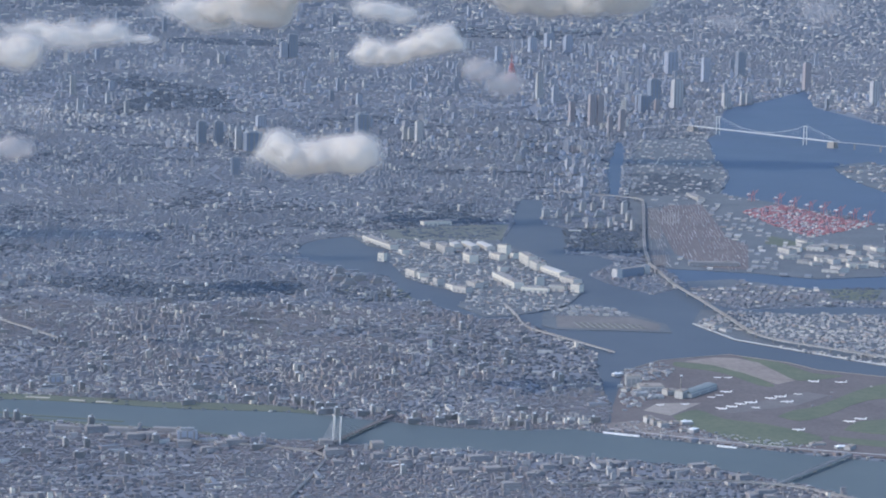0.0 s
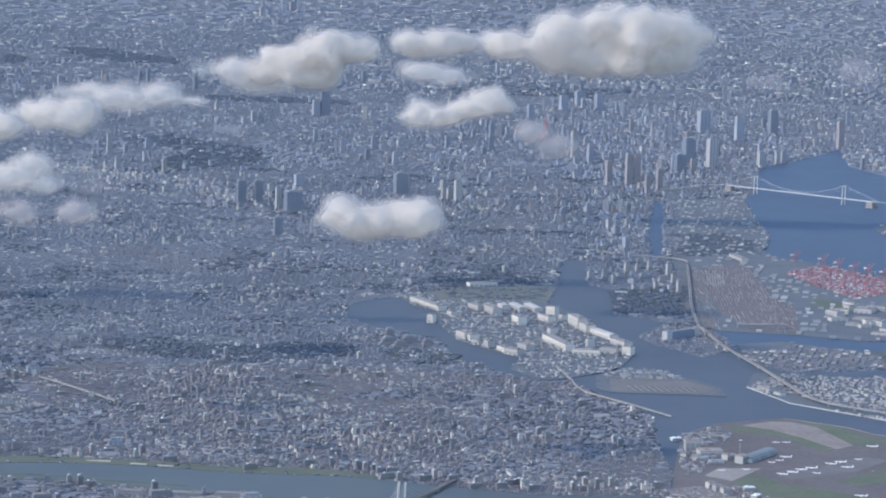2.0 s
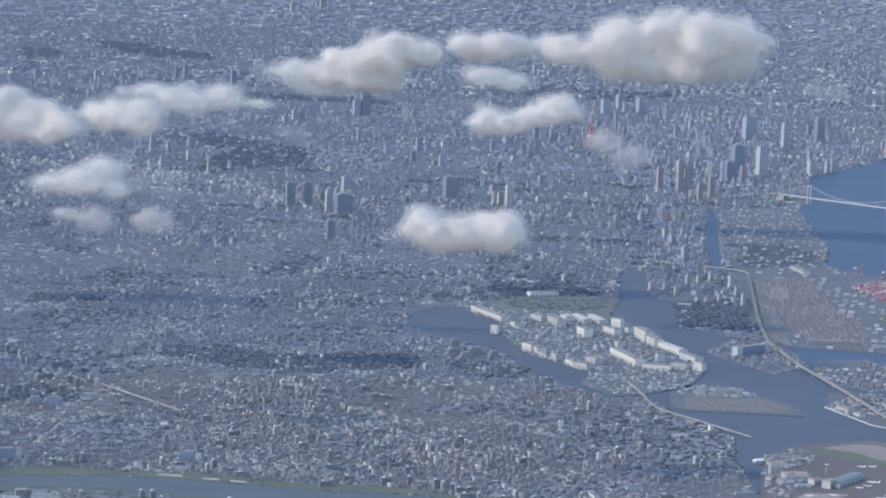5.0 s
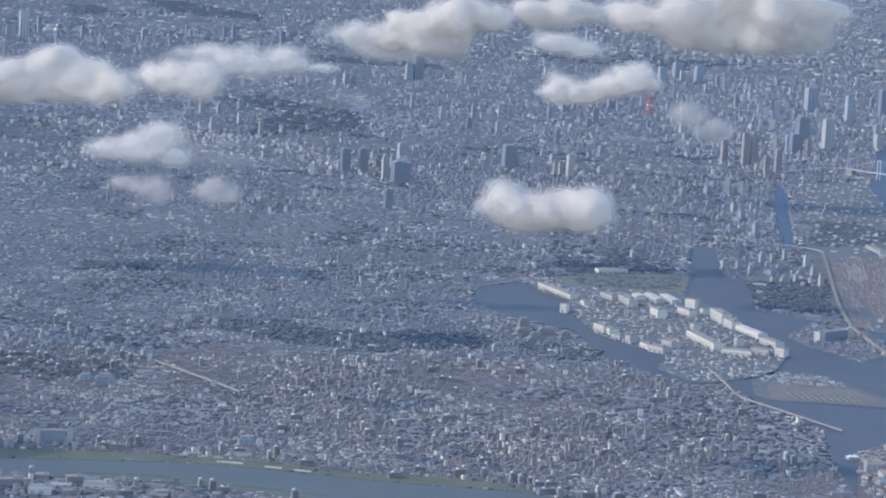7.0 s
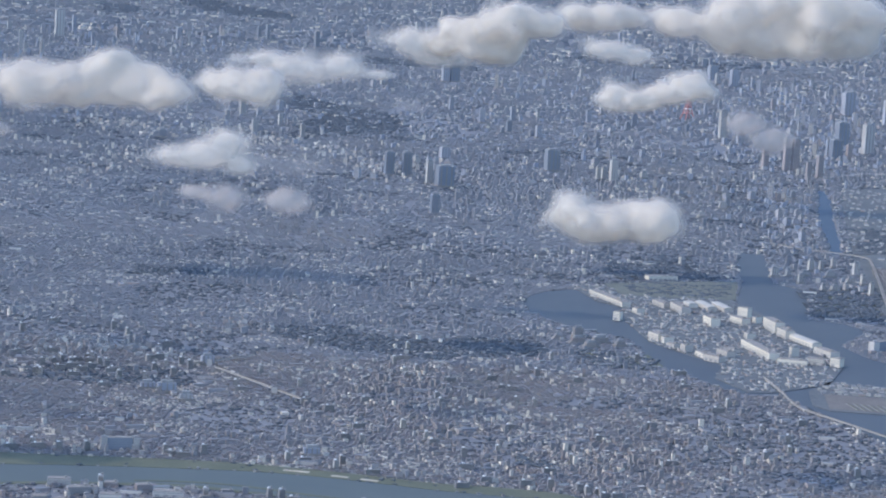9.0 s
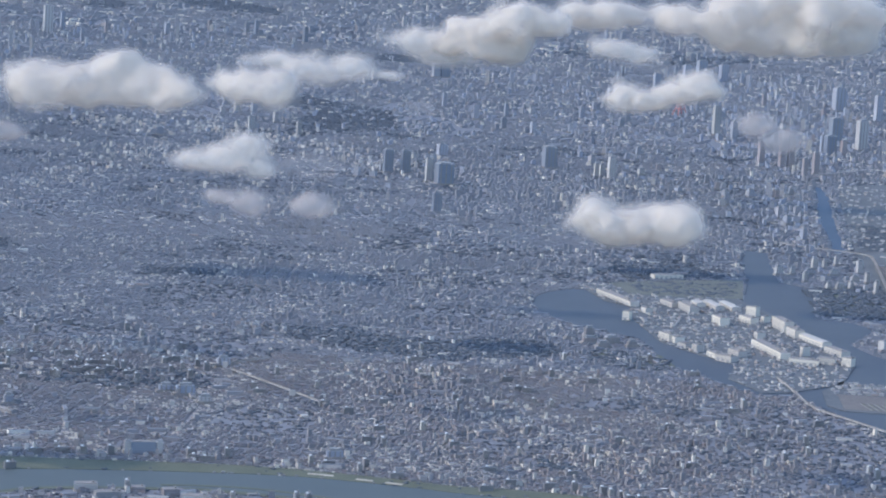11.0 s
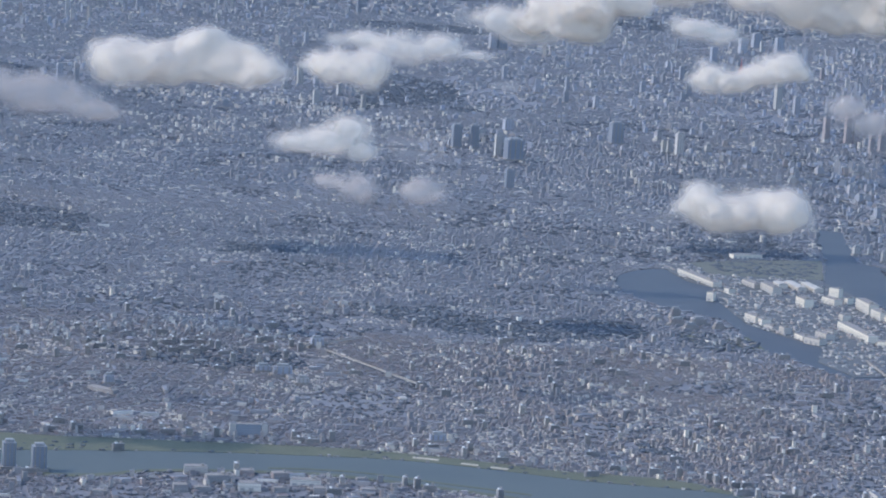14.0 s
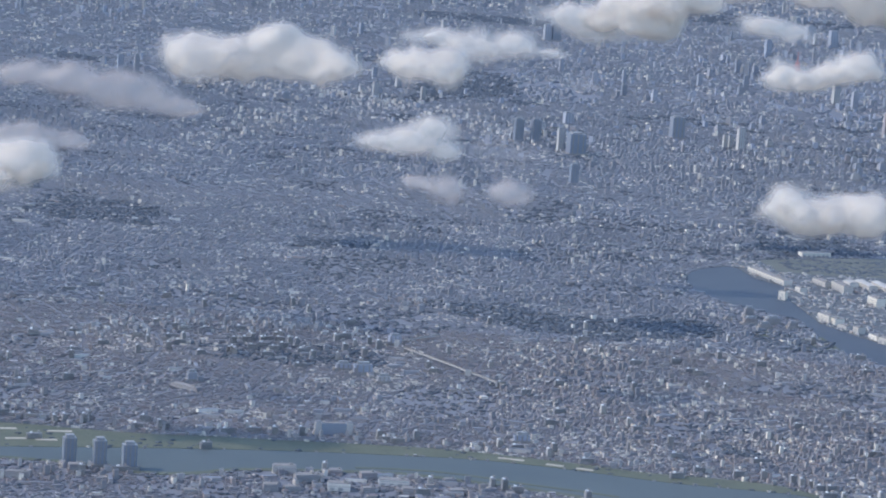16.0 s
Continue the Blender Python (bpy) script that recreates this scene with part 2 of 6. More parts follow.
        m.from_pydata(self.v, [], self.f)
        m.update()
        return m


def part(name, mesh, mat, parent=None, label=""):
    ob = new(name, mesh.data(name) if isinstance(mesh, Mesh) else mesh)
    if mat and not ob.data.materials:
        ob.data.materials.append(mat)
    if parent:
        ob.parent = parent
    return tagged(ob, label)


def thing(name, x, y, z, turn, label, category, group="", kind=""):
    ob = new(name)
    ob.matrix_basis = pose(x, y, z, 0, 0, turn)
    return tagged(ob, label, category, group, kind)


def setting(name, mesh, mat, label, category):
    return tagged(part(name, mesh, mat), label, category, "", "structure")


def ribbon(mesh, pts, width, z0, z1):
    """A road of that width along pts."""
    left, right = [], []
    for i, p in enumerate(pts):
        a, b = pts[max(i - 1, 0)], pts[min(i + 1, len(pts) - 1)]
        t = Vector((b[0] - a[0], b[1] - a[1])).normalized()
        left.append((p[0] - t.y * width / 2, p[1] + t.x * width / 2))
        right.append((p[0] + t.y * width / 2, p[1] - t.x * width / 2))
    for i in range(len(pts) - 1):
        mesh.slab([left[i], right[i], right[i + 1], left[i + 1]], z0, z1)


def smooth(pts, n=6):
    """Points along a smooth line through pts."""
    out = []
    for i in range(len(pts) - 1):
        p = [Vector(pts[min(max(j, 0), len(pts) - 1)]) for j in (i - 1, i, i + 1, i + 2)]
        for k in range(n):
            t = k / n
            q = 0.5 * (2 * p[1] + (p[2] - p[0]) * t + (2 * p[0] - 5 * p[1] + 4 * p[2] - p[3]) * t * t + (3 * p[1] - p[0] - 3 * p[2] + p[3]) * t ** 3)
            out.append(tuple(q))
    return out + [tuple(pts[-1])]


# ---- the plan: banks, canals, islands ----
NORTH_BANK = smooth([(-420, -60), (-260, -32), (-190, -10), (-146.5, 4), (-126, 11), (-106, 17), (-87, 21), (-72, 23), (-56, 21.3), (-45, 19.2), (-34, 18.8), (-25, 18.6),
                     (-18.7, 17), (-11, 14), (-4, 12), (2, 9.8), (9, 9), (17, 9.5), (24, 11.3), (27.5, 9.2), (40, 4), (49, 0.7), (58, -2.4), (67, -5.8), (120, -20)], 3)
BANK_TOP = smooth([(-420, -30), (-260, -6), (-190, 12), (-150.6, 19.5), (-138.7, 20), (-127.7, 20.6), (-117, 22.7), (-107, 24.2), (-96.6, 26), (-80, 28), (-64.7, 27.2), (-56.5, 26), (-46.5, 24.2), (-36, 24.6), (-26, 23.4), (-19, 18.6)], 3)
NORTH_EDGE = BANK_TOP + [(x, y + 1.5) for x, y in NORTH_BANK if x > -17]
SOUTH_BANK = smooth([(-420, -76), (-260, -46), (-190, -20), (-145, -2), (-124.5, -4), (-114.7, -1), (-109, 3.6), (-94, 8), (-84, 10), (-72, 8.6), (-61.5, 6.6), (-51.7, 4), (-44, 2.6), (-36.5, 0),
                     (-28, -2.5), (-15, -5.4), (2.3, -7.6), (17, -8.9), (30, -11.6), (43, -15), (49, -19), (56, -25), (64, -33), (90, -75)], 3)
RIVER = NORTH_BANK + [(160, -40), (160, -120)] + SOUTH_BANK[::-1]
INLET = [(23.4, 98.5), (29.5, 84), (29, 74), (29.5, 46), (30.6, 30), (29, 14), (34, 12), (82, 20), (140, 20), (140, 150), (94, 150), (82, 150), (73, 146), (61, 143),
         (55, 152), (53, 176), (44, 160), (34, 176), (30.2, 188), (36, 205), (37.5, 212), (33.8, 219.5), (25.4, 222.5), (28.2, 270), (20.5, 279), (20.8, 334), (14.6, 336), (12.8, 316), (12.1, 272), (9.6, 240), (-16, 236), (-25, 244), (-31, 243.5), (-36, 238), (-39.5, 230), (-40.5, 217), (-38.6, 206), (-34, 196), (-30, 190), (-26, 186), (-21.2, 182), (-16.2, 177.5), (-13.4, 164.6), (-11.9, 148.4), (-1, 132), (3, 124), (8, 120), (14, 122)]
BAY = [(87, 558), (82, 534), (80, 463), (81, 416), (74.3, 362), (95, 330), (115, 297), (100, 191), (180, 180), (330, 250), (360, 560), (158, 607), (139, 692), (146, 789), (117, 713), (100, 677), (93, 620)]
CANAL = [(40.2, 342.8), (40.9, 372), (41.4, 400), (43.0, 439), (45.4, 470), (46.8, 494), (47.8, 512), (49, 517), (50.4, 514), (50.6, 485), (47.2, 425), (43.4, 344)]
WHARF = [(46.5, 347), (50.6, 425), (54, 485), (58.2, 522), (73, 537), (86, 556), (81.5, 534), (79.5, 463), (80.4, 416), (73.8, 363)]
AIRPORT = [(30.6, 30.4), (32.2, 46.3), (34, 66), (41.4, 77.7), (55, 85.9), (66.3, 78.3), (70.9, 71.5), (84, 65.6), (130, 62), (130, -18), (72.7, -5), (58.1, -0.8), (48.3, 1.9), (40.3, 5.8), (29.5, 10.5)]
EAST_ISLAND = [(50.2, 120.9), (57.5, 102.4), (67.8, 92.8), (77.7, 83.5), (84.3, 77.6), (130, 60), (140, 140), (93, 141), (72, 136.5), (60.5, 140), (53.2, 140)]
PARK_ISLAND = [(52.8, 180.7), (53.1, 155.6), (60.9, 146.5), (73.4, 149.2), (81.5, 154.8), (94.7, 153.8), (99.5, 176), (81, 174.5), (63.5, 186)]
YARD_ISLAND = [(19, 114.4), (21.9, 110.1), (35.1, 110), (45.4, 109.4), (44.8, 119.8), (39.4, 129.5), (33.8, 139.6), (24.1, 141.3), (19.2, 128.9)]
WAREHOUSE_ISLAND = [(-30, 250), (-23.6, 227.6), (-17.6, 220.8), (-16.7, 201.2), (-11.5, 174.7), (-4.6, 163.3), (3.2, 152.6), (1.1, 136.3), (7.3, 123), (12, 124.5), (24.1, 138.5),
                    (28.9, 162.5), (26.2, 183.4), (18.5, 214.9), (7.5, 246), (-9, 262)]
TERMINAL = [(46, 348), (74.3, 362), (84, 347), (95.3, 331), (105.3, 308), (114.6, 298), (100, 197), (84, 190.5), (70, 197), (49.3, 201), (44.2, 236)]
FORT_ISLAND = [(118, 448), (117.5, 434), (118.8, 416), (121, 398), (125.5, 376), (131, 360), (150, 338), (166, 346), (150, 372), (137, 396), (131, 420), (136, 452), (133, 468), (124, 458)]
# the last outline is a wood added for a wide band of cloud shadow
WOODS = [([(28.6, 271), (46.3, 283), (44.6, 231), (26, 225)], 0.85), ([(-27, 160), (-12, 158), (-9, 142), (-21, 140)], 0.6), ([(-17, 262), (9, 270), (8, 246), (-12, 243)], 0.4),
         ([(-206, 272), (-174, 262), (-168, 232), (-198, 235)], 0.65), ([(-179, 745), (-162, 774), (-139, 738), (-119, 714), (-108, 681), (-104, 623), (-142, 597), (-145, 681)], 0.78), ([(-14, 306), (2, 324), (3.4, 281), (-18, 265), (-27, 273)], 0.6), ([(-96, 158), (-84, 167), (-66, 160), (-52, 163), (-36, 162), (-33, 152), (-45, 143), (-57, 134), (-70, 138), (-88, 146)], 0.74)]
WOODS += [
         ([(48, 352), (72, 366), (76, 402), (66, 420), (52, 412)], 0.45),
         ([(-136, 95), (-124, 102), (-111, 106), (-101, 106), (-96.6, 96), (-100, 86), (-110, 84.5), (-126, 83.5)], 0.7),
                  ([(83, 176), (99, 178), (96, 157), (84, 157)], 0.35), ([(56, 137), (67, 137), (64, 124), (57, 125)], 0.9), ([(-385, 1666), (-344, 1662), (-263, 1509), (-247, 1436), (-277, 1407), (-324, 1495)], 0.95), ([(-403, 1509), (-377, 1508), (-352, 1410), (-370, 1354)], 0.95), ([(-191, 1082), (-128, 1080), (-94, 1050), (-98, 1017), (-183, 1030)], 0.85), ([(-296, 664), (-269, 651), (-265, 634), (-290, 636)], 0.95), ([(-60, 1180), (40, 1140), (70, 1235), (-40, 1270)], 0.7),
         ([(-234, 304), (-212, 304), (-206, 282), (-230, 280)], 0.9), ([(-134, 236), (-114, 236), (-114, 222), (-133, 220)], 0.7), ([(-35, 51), (-26, 49.5), (-25, 42), (-33, 43)], 0.85)]


def inside(poly, x, y):
    """Which of the points x, y lie in the outline."""
    hit = np.zeros(x.shape, bool)
    for (ax, ay), (bx, by) in zip(poly, poly[1:] + poly[:1]):
        if ay != by:
            hit ^= ((ay > y) != (by > y)) & (x < (bx - ax) * (y - ay) / (by - ay) + ax)
    return hit


def ribbon_outline(pts, width):
    left, right = [], []
    for i, p in enumerate(pts):
        a, b = pts[max(i - 1, 0)], pts[min(i + 1, len(pts) - 1)]
        t = Vector((b[0] - a[0], b[1] - a[1])).normalized()
        left.append((p[0] - t.y * width / 2, p[1] + t.x * width / 2))
        right.append((p[0] + t.y * width / 2, p[1] - t.x * width / 2))
    return left + right[::-1]


PIER_CANAL = [(49, 202), (70, 199), (84, 192), (100, 198), (112, 194), (108, 170), (99, 174), (80, 172), (63, 183), (52, 179)]
GREEN_NORTH = [(-22.4, 257), (-6, 268), (11.4, 276), (9.6, 244), (-10, 240.4), (-18, 241.6)]
WATERS = [RIVER, INLET, BAY, CANAL, PIER_CANAL]
GREEN_BANK = BANK_TOP + [(x, y + 0.1) for x, y in NORTH_BANK if x < -18][::-1]
BANKS = [GREEN_BANK, ribbon_outline([(x, y - 0.4) for x, y in SOUTH_BANK[6:42]], 2.0), GREEN_NORTH]
ISLANDS = [WHARF, AIRPORT, EAST_ISLAND, PARK_ISLAND, YARD_ISLAND, WAREHOUSE_ISLAND, TERMINAL, FORT_ISLAND]

# ground: one sheet to the horizon, with uplands far behind the city
gx = np.concatenate([np.linspace(-4800, -600, 22), np.linspace(-560, 560, 29), np.linspace(600, 4800, 22)])
gy = np.concatenate([np.linspace(-4800, -500, 16), np.linspace(-450, 2000, 50), np.linspace(2100, 4900, 24)])
sheet = Mesh()
for yy in gy:
    for xx in gx:
        far = max(0.0, math.hypot(xx, yy + 400) - 3000) / 1800
        sheet.v.append((xx, yy, far * far * 52))
for j in range(len(gy) - 1):
    for i in range(len(gx) - 1):
        k = j * len(gx) + i
        sheet.f.append((k, k + 1, k + len(gx) + 1, k + len(gx)))
setting("ground", sheet, MAT_GROUND, "grey-brown city ground spreading to far uplands", "ground")

for name, outline, mat, label in (("water_river", RIVER, MAT_RIVER, "dull green-blue river crossing the city"), ("water_inlet", INLET, MAT_INLET, "dark blue harbour water between the islands"),
                                  ("water_bay", BAY, MAT_SEA, "dark blue bay under the suspension bridge"), ("water_pier_canal", PIER_CANAL, MAT_SEA, "dark canal between the pier and the island"), ("water_canal", CANAL, MAT_SEA, "narrow dark canal between tower blocks")):
    m = Mesh()
    m.slab(outline, -0.5, {"water_river": 0.06, "water_inlet": 0.05, "water_bay": 0.055, "water_pier_canal": 0.065, "water_canal": 0.045}[name])
    setting(name, m, mat, label, "water")
for name, outline, mat, label in (("ground_wharf", WHARF, MAT_QUAY, "low grey wharf between the canal and the bay"), ("ground_airport", AIRPORT, MAT_TARMAC, "brownish tarmac of the airfield by the river mouth"), ("ground_east_island", EAST_ISLAND, MAT_QUAY, "concrete industrial island with a straight quay"),
                                  ("ground_park_island", PARK_ISLAND, MAT_QUAY, "grey reclaimed island beside the expressway"), ("ground_yard_island", YARD_ISLAND, MAT_QUAY, "low grey island with yards and sheds"),
                                  ("ground_warehouse_island", WAREHOUSE_ISLAND, MAT_QUAY, "grey island crowded with white warehouses"), ("ground_terminal", TERMINAL, MAT_QUAY, "wide grey container pier and rail yard"),
                                  ("ground_fort_island", FORT_ISLAND, MAT_QUAY, "reclaimed island at the edge of the bay")):
    m = Mesh()
    m.slab(outline, -0.5, 0.2)
    setting(name, m, mat, label, "island")

# ---- houses: the mass of the city ----
rng = np.random.default_rng(7)


def lots(y0, y1, x0, x1, pitch, keep):
    """Jittered lots along crooked blocks: centre, size and turn of each house."""
    nx, ny = int((x1 - x0) / pitch), int((y1 - y0) / pitch)
    i, j = np.meshgrid(np.arange(nx), np.arange(ny))
    x = x0 + (i + 0.5) * pitch
    y = y0 + (j + 0.5) * pitch
    bend = 14 * np.sin(x / 37 + y / 61) + 9 * np.sin(y / 29 - x / 83)
    street = (np.mod(x + 0.25 * y + bend, pitch * 9) < pitch * 1.1) | (np.mod(y - 0.2 * x + bend * 1.3, pitch * 6) < pitch * 0.9)
    ok = ~street & (rng.random(x.shape) < keep)
    x, y, bend = x[ok], y[ok], bend[ok]
    x = x + rng.uniform(-0.42, 0.42, x.size) * pitch
    y = y + rng.uniform(-0.42, 0.42, x.size) * pitch
    turn = 0.3 + np.round(2.4 * (lattice(x, y, 30, 6) - 0.5) * 3) * 0.12 + rng.normal(0, 0.05, x.size)
    return x, y, turn


def lattice(x, y, size, seed):
    """Smooth chance values over the plan, from 0 to 1."""
    g = np.random.default_rng(seed).random((256, 256))
    u, v = x / size + 500, y / size + 500
    i, j = np.floor(u).astype(int), np.floor(v).astype(int)
    a, b = u - i, v - j
    a, b = a * a * (3 - 2 * a), b * b * (3 - 2 * b)
    at = lambda p, q: g[np.mod(p, 256), np.mod(q, 256)]
    return (at(i, j) * (1 - a) + at(i + 1, j) * a) * (1 - b) + (at(i, j + 1) * (1 - a) + at(i + 1, j + 1) * a) * b


def greenery(x, y):
    """Where gardens, hills and groves crowd together."""
    return 0.5 * lattice(x, y, 20, 1) + 0.3 * lattice(x, y, 7, 2) + 0.2 * lattice(x, y, 2.5, 3)


def wooded(outline, x, y):
    """A wood with an uneven edge."""
    wx, wy = 9 * (lattice(x, y, 7, 4) - 0.5), 9 * (lattice(x, y, 7, 5) - 0.5)
    return inside(outline, x + wx, y + wy)


def on_land(x, y):
    wet = np.zeros(x.shape, bool)
    for w in WATERS:
        wet |= inside(w, x, y)
    for isle in ISLANDS + BANKS:
        wet |= inside(isle, x, y)
    for wood, share in WOODS:
        wet |= wooded(wood, x, y) & (rng.random(x.size) < share)
    wet |= (greenery(x, y) > 0.615) & (rng.random(x.size) < 0.8)
    return ~wet


def seen(x, y):
    """The wedge of the plan in front of the flight."""
    d = y + 400
    return (x > -50 - d * 0.262) & (x < 28 + d * 0.142)


def boxes(name, x, y, z, w, d, h, turn, mat, label, category):
    """Many blocks in one mesh."""
    n = x.size
    c, s = np.cos(turn), np.sin(turn)
    corner = np.array([(-1, -1), (1, -1), (1, 1), (-1, 1)]) / 2
    v = np.zeros((n, 8, 3), np.float32)
    for k in range(8):
        a, b = corner[k % 4]
        px, py = a * w, b * d
        v[:, k, 0], v[:, k, 1], v[:, k, 2] = x + px * c - py * s, y + px * s + py * c, z + (h if k > 3 else 0)
    quads = np.array([(0, 1, 5, 4), (1, 2, 6, 5), (2, 3, 7, 6), (3, 0, 4, 7), (4, 5, 6, 7)])
    per = v.shape[1]
    f = (np.arange(n)[:, None, None] * per + quads[None]).reshape(-1)
    m = bpy.data.meshes.new(name)
    m.vertices.add(n * per)
    m.vertices.foreach_set("co", v.reshape(-1))
    m.loops.add(f.size)
    m.loops.foreach_set("vertex_index", f.astype(np.int32))
    m.polygons.add(f.size // 4)
    m.polygons.foreach_set("loop_start", np.arange(0, f.size, 4, dtype=np.int32))
    m.polygons.foreach_set("use_smooth", np.zeros(len(m.polygons), bool))
    m.update(calc_edges=True)
    m.materials.append(mat)
    return tagged(new(name, m), label, category, "", "stuff")


def district(name, y0, y1, pitch, keep, tall, label, mat=MAT_HOUSE):
    x0, x1 = -54 - (y1 + 400) * 0.265, 38 + (y1 + 400) * 0.145
    x, y, turn = lots(y0, y1, x0, x1, pitch, keep)
    ok = seen(x, y)
    x, y, turn = x[ok], y[ok], turn[ok]
    ok = on_land(x, y)
    x, y, turn = x[ok], y[ok], turn[ok]
    n = x.size
    w = pitch * rng.uniform(0.55, 1.1, n)
    d = pitch * rng.uniform(0.45, 0.8, n)
    h = rng.uniform(0.16, 0.38, n) * (1 + 0.5 * (pitch > 0.9) + 0.9 * (pitch > 1.5) + 3.0 * (pitch > 3))
    lift = rng.random(n)
    flat = lift > 0.965
    w = np.where(flat, rng.uniform(0.7, 1.5, n), w)
    d = np.where(flat, rng.uniform(0.5, 1.1, n), d)
    h = np.where(flat, rng.uniform(0.28, 0.55, n), h)
    clump = lattice(x, y, 22, 8)
    mid = lift < tall * (0.15 + 3.2 * clump ** 3)
    h = np.where(mid, rng.uniform(0.35, 0.85, n) * (1 + 0.5 * (pitch > 0.9) + 0.5 * (pitch > 1.5) + 0.6 * (pitch > 3)), h)
    w = np.where(mid, rng.uniform(0.4, 0.9, n) * (1 + 0.3 * (pitch > 0.9) + 0.5 * (pitch > 3)), w)
    d = np.where(mid, rng.uniform(0.35, 0.7, n) * (1 + 0.3 * (pitch > 0.9) + 0.5 * (pitch > 3)), d)
    high = lift < tall * 0.1 * (0.1 + 4 * clump ** 4)
    h = np.where(high, rng.uniform(0.9, 1.7, n) * (1 + 0.5 * (pitch > 0.9)), h)
    z = np.maximum(0, np.hypot(x, y + 400) - 3000) / 1800
    z = z * z * 52
    boxes(name, x, y, z, w, d, h, turn, mat, label, "houses")


district("houses_south_bank", -60, 30, 0.53, 0.88, 0.06, "dense low houses and factories south of the river", MAT_HOUSE_SOUTH)
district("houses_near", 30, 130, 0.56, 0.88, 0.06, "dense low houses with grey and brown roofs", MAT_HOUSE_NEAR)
district("houses_middle", 130, 300, 0.73, 0.88, 0.09, "dense low houses with scattered apartment blocks")
district("houses_inner", 300, 620, 1.32, 0.9, 0.14, "dense inner city blocks of mixed heights", MAT_HOUSE_HAZED)
district("houses_far", 620, 1150, 2.3, 0.9, 0.2, "hazy far city blocks of mixed heights", MAT_HOUSE_HAZED)
district("houses_horizon", 1150, 2100, 4.6, 0.86, 0.18, "distant pale city blocks towards the uplands", MAT_HOUSE_HAZED)
district("houses_uplands", 2100, 4300, 11.0, 0.6, 0.15, "distant specks of suburbs", MAT_HOUSE_HAZED)


# ---- woods and street trees ----
def trees(name, x, y, size, label):
    """Many small crowns, each an uneven clump."""
    n = x.size
    base = np.array([(0, 0, -0.6), (1, 0, 0), (0.31, 0.95, 0.1), (-0.81, 0.59, -0.1), (-0.81, -0.59, 0.1), (0.31, -0.95, -0.1), (0.3, 0.2, 0.85)])
    tri = np.array([(0, 2, 1), (0, 3, 2), (0, 4, 3), (0, 5, 4), (0, 1, 5), (6, 1, 2), (6, 2, 3), (6, 3, 4), (6, 4, 5), (6, 5, 1)])
    v = base[None] * rng.uniform(0.65, 1.25, (n, 7, 1)) * size[:, None, None]
    v[..., 2] *= 0.27
    v[..., 0] += x[:, None]
    v[..., 1] += y[:, None]
    v[..., 2] += 0.22 * size[:, None]
    f = (np.arange(n)[:, None, None] * 7 + tri[None]).reshape(-1)
    m = bpy.data.meshes.new(name)
    m.vertices.add(n * 7)
    m.vertices.foreach_set("co", v.astype(np.float32).reshape(-1))
    m.loops.add(f.size)
    m.loops.foreach_set("vertex_index", f.astype(np.int32))
    m.polygons.add(f.size // 3)
    m.polygons.foreach_set("loop_start", np.arange(0, f.size, 3, dtype=np.int32))
    m.polygons.foreach_set("use_smooth", np.ones(len(m.polygons), bool))
    m.update(calc_edges=True)
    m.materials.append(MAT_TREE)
    return tagged(new(name, m), label, "trees", "", "stuff")


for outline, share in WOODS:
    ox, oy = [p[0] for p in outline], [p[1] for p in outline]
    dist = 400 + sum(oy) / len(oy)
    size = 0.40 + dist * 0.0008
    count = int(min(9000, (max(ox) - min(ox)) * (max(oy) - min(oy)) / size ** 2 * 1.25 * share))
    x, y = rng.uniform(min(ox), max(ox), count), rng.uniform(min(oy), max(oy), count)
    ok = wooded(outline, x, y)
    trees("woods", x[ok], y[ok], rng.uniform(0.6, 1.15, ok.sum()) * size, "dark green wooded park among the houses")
x = rng.uniform(-360, 220, 200000)
y = rng.uniform(-80, 620, 200000)
ok = seen(x, y)
x, y = x[ok], y[ok]
for w in WATERS + ISLANDS:
    ok = ~inside(w, x, y)
    x, y = x[ok], y[ok]
chance = np.where(greenery(x, y) > 0.615, 0.9, 0.06)
ok = rng.random(x.size) < chance
x, y = x[ok], y[ok]
trees("street_trees", x, y, rng.uniform(0.25, 0.6, x.size) * (1 + (y + 80) / 700), "small dark green trees between the houses")
MAT_TURF = mottled("airfield_turf", (0.096, 0.118, 0.08), (0.138, 0.155, 0.103), 0.12, 1.0)
MAT_BARE = mottled("bare_ground", (0.19, 0.165, 0.15), (0.285, 0.25, 0.22), 0.12, 0.9)
MAT_CREAM = mottled("cream_roofing", (0.40, 0.385, 0.355), (0.50, 0.48, 0.44), 0.4, 2.0, 0.5)
MAT_ROOFING = mottled("flat_roofing", (0.215, 0.21, 0.205), (0.30, 0.29, 0.28), 0.4, 2.5)
MAT_LAWN = mottled("rough_lawn", (0.115, 0.13, 0.118), (0.155, 0.165, 0.145), 0.15, 1.2)
MAT_APRON = mottled("worn_concrete", (0.25, 0.228, 0.205), (0.33, 0.302, 0.27), 0.2, 1.6)
MAT_STAND = mottled("aircraft_stand", (0.135, 0.13, 0.13), (0.185, 0.175, 0.168), 0.15, 1.6)
MAT_EARTH = mottled("brown_earth", (0.13, 0.115, 0.118), (0.18, 0.16, 0.158), 0.12, 1.2)
MAT_BRIDGE = mottled("bridge_paint", (0.52, 0.52, 0.51), (0.62, 0.62, 0.60), 0.5, 3.0, 0.5)

# ---- banks, fields and airfield surfaces ----
def field(name, pts, mat, label, category, z=0.0, h=0.03):
    m = Mesh()
    m.slab(pts, z - 0.2, z + h)
    return setting(name, m, mat, label, category)


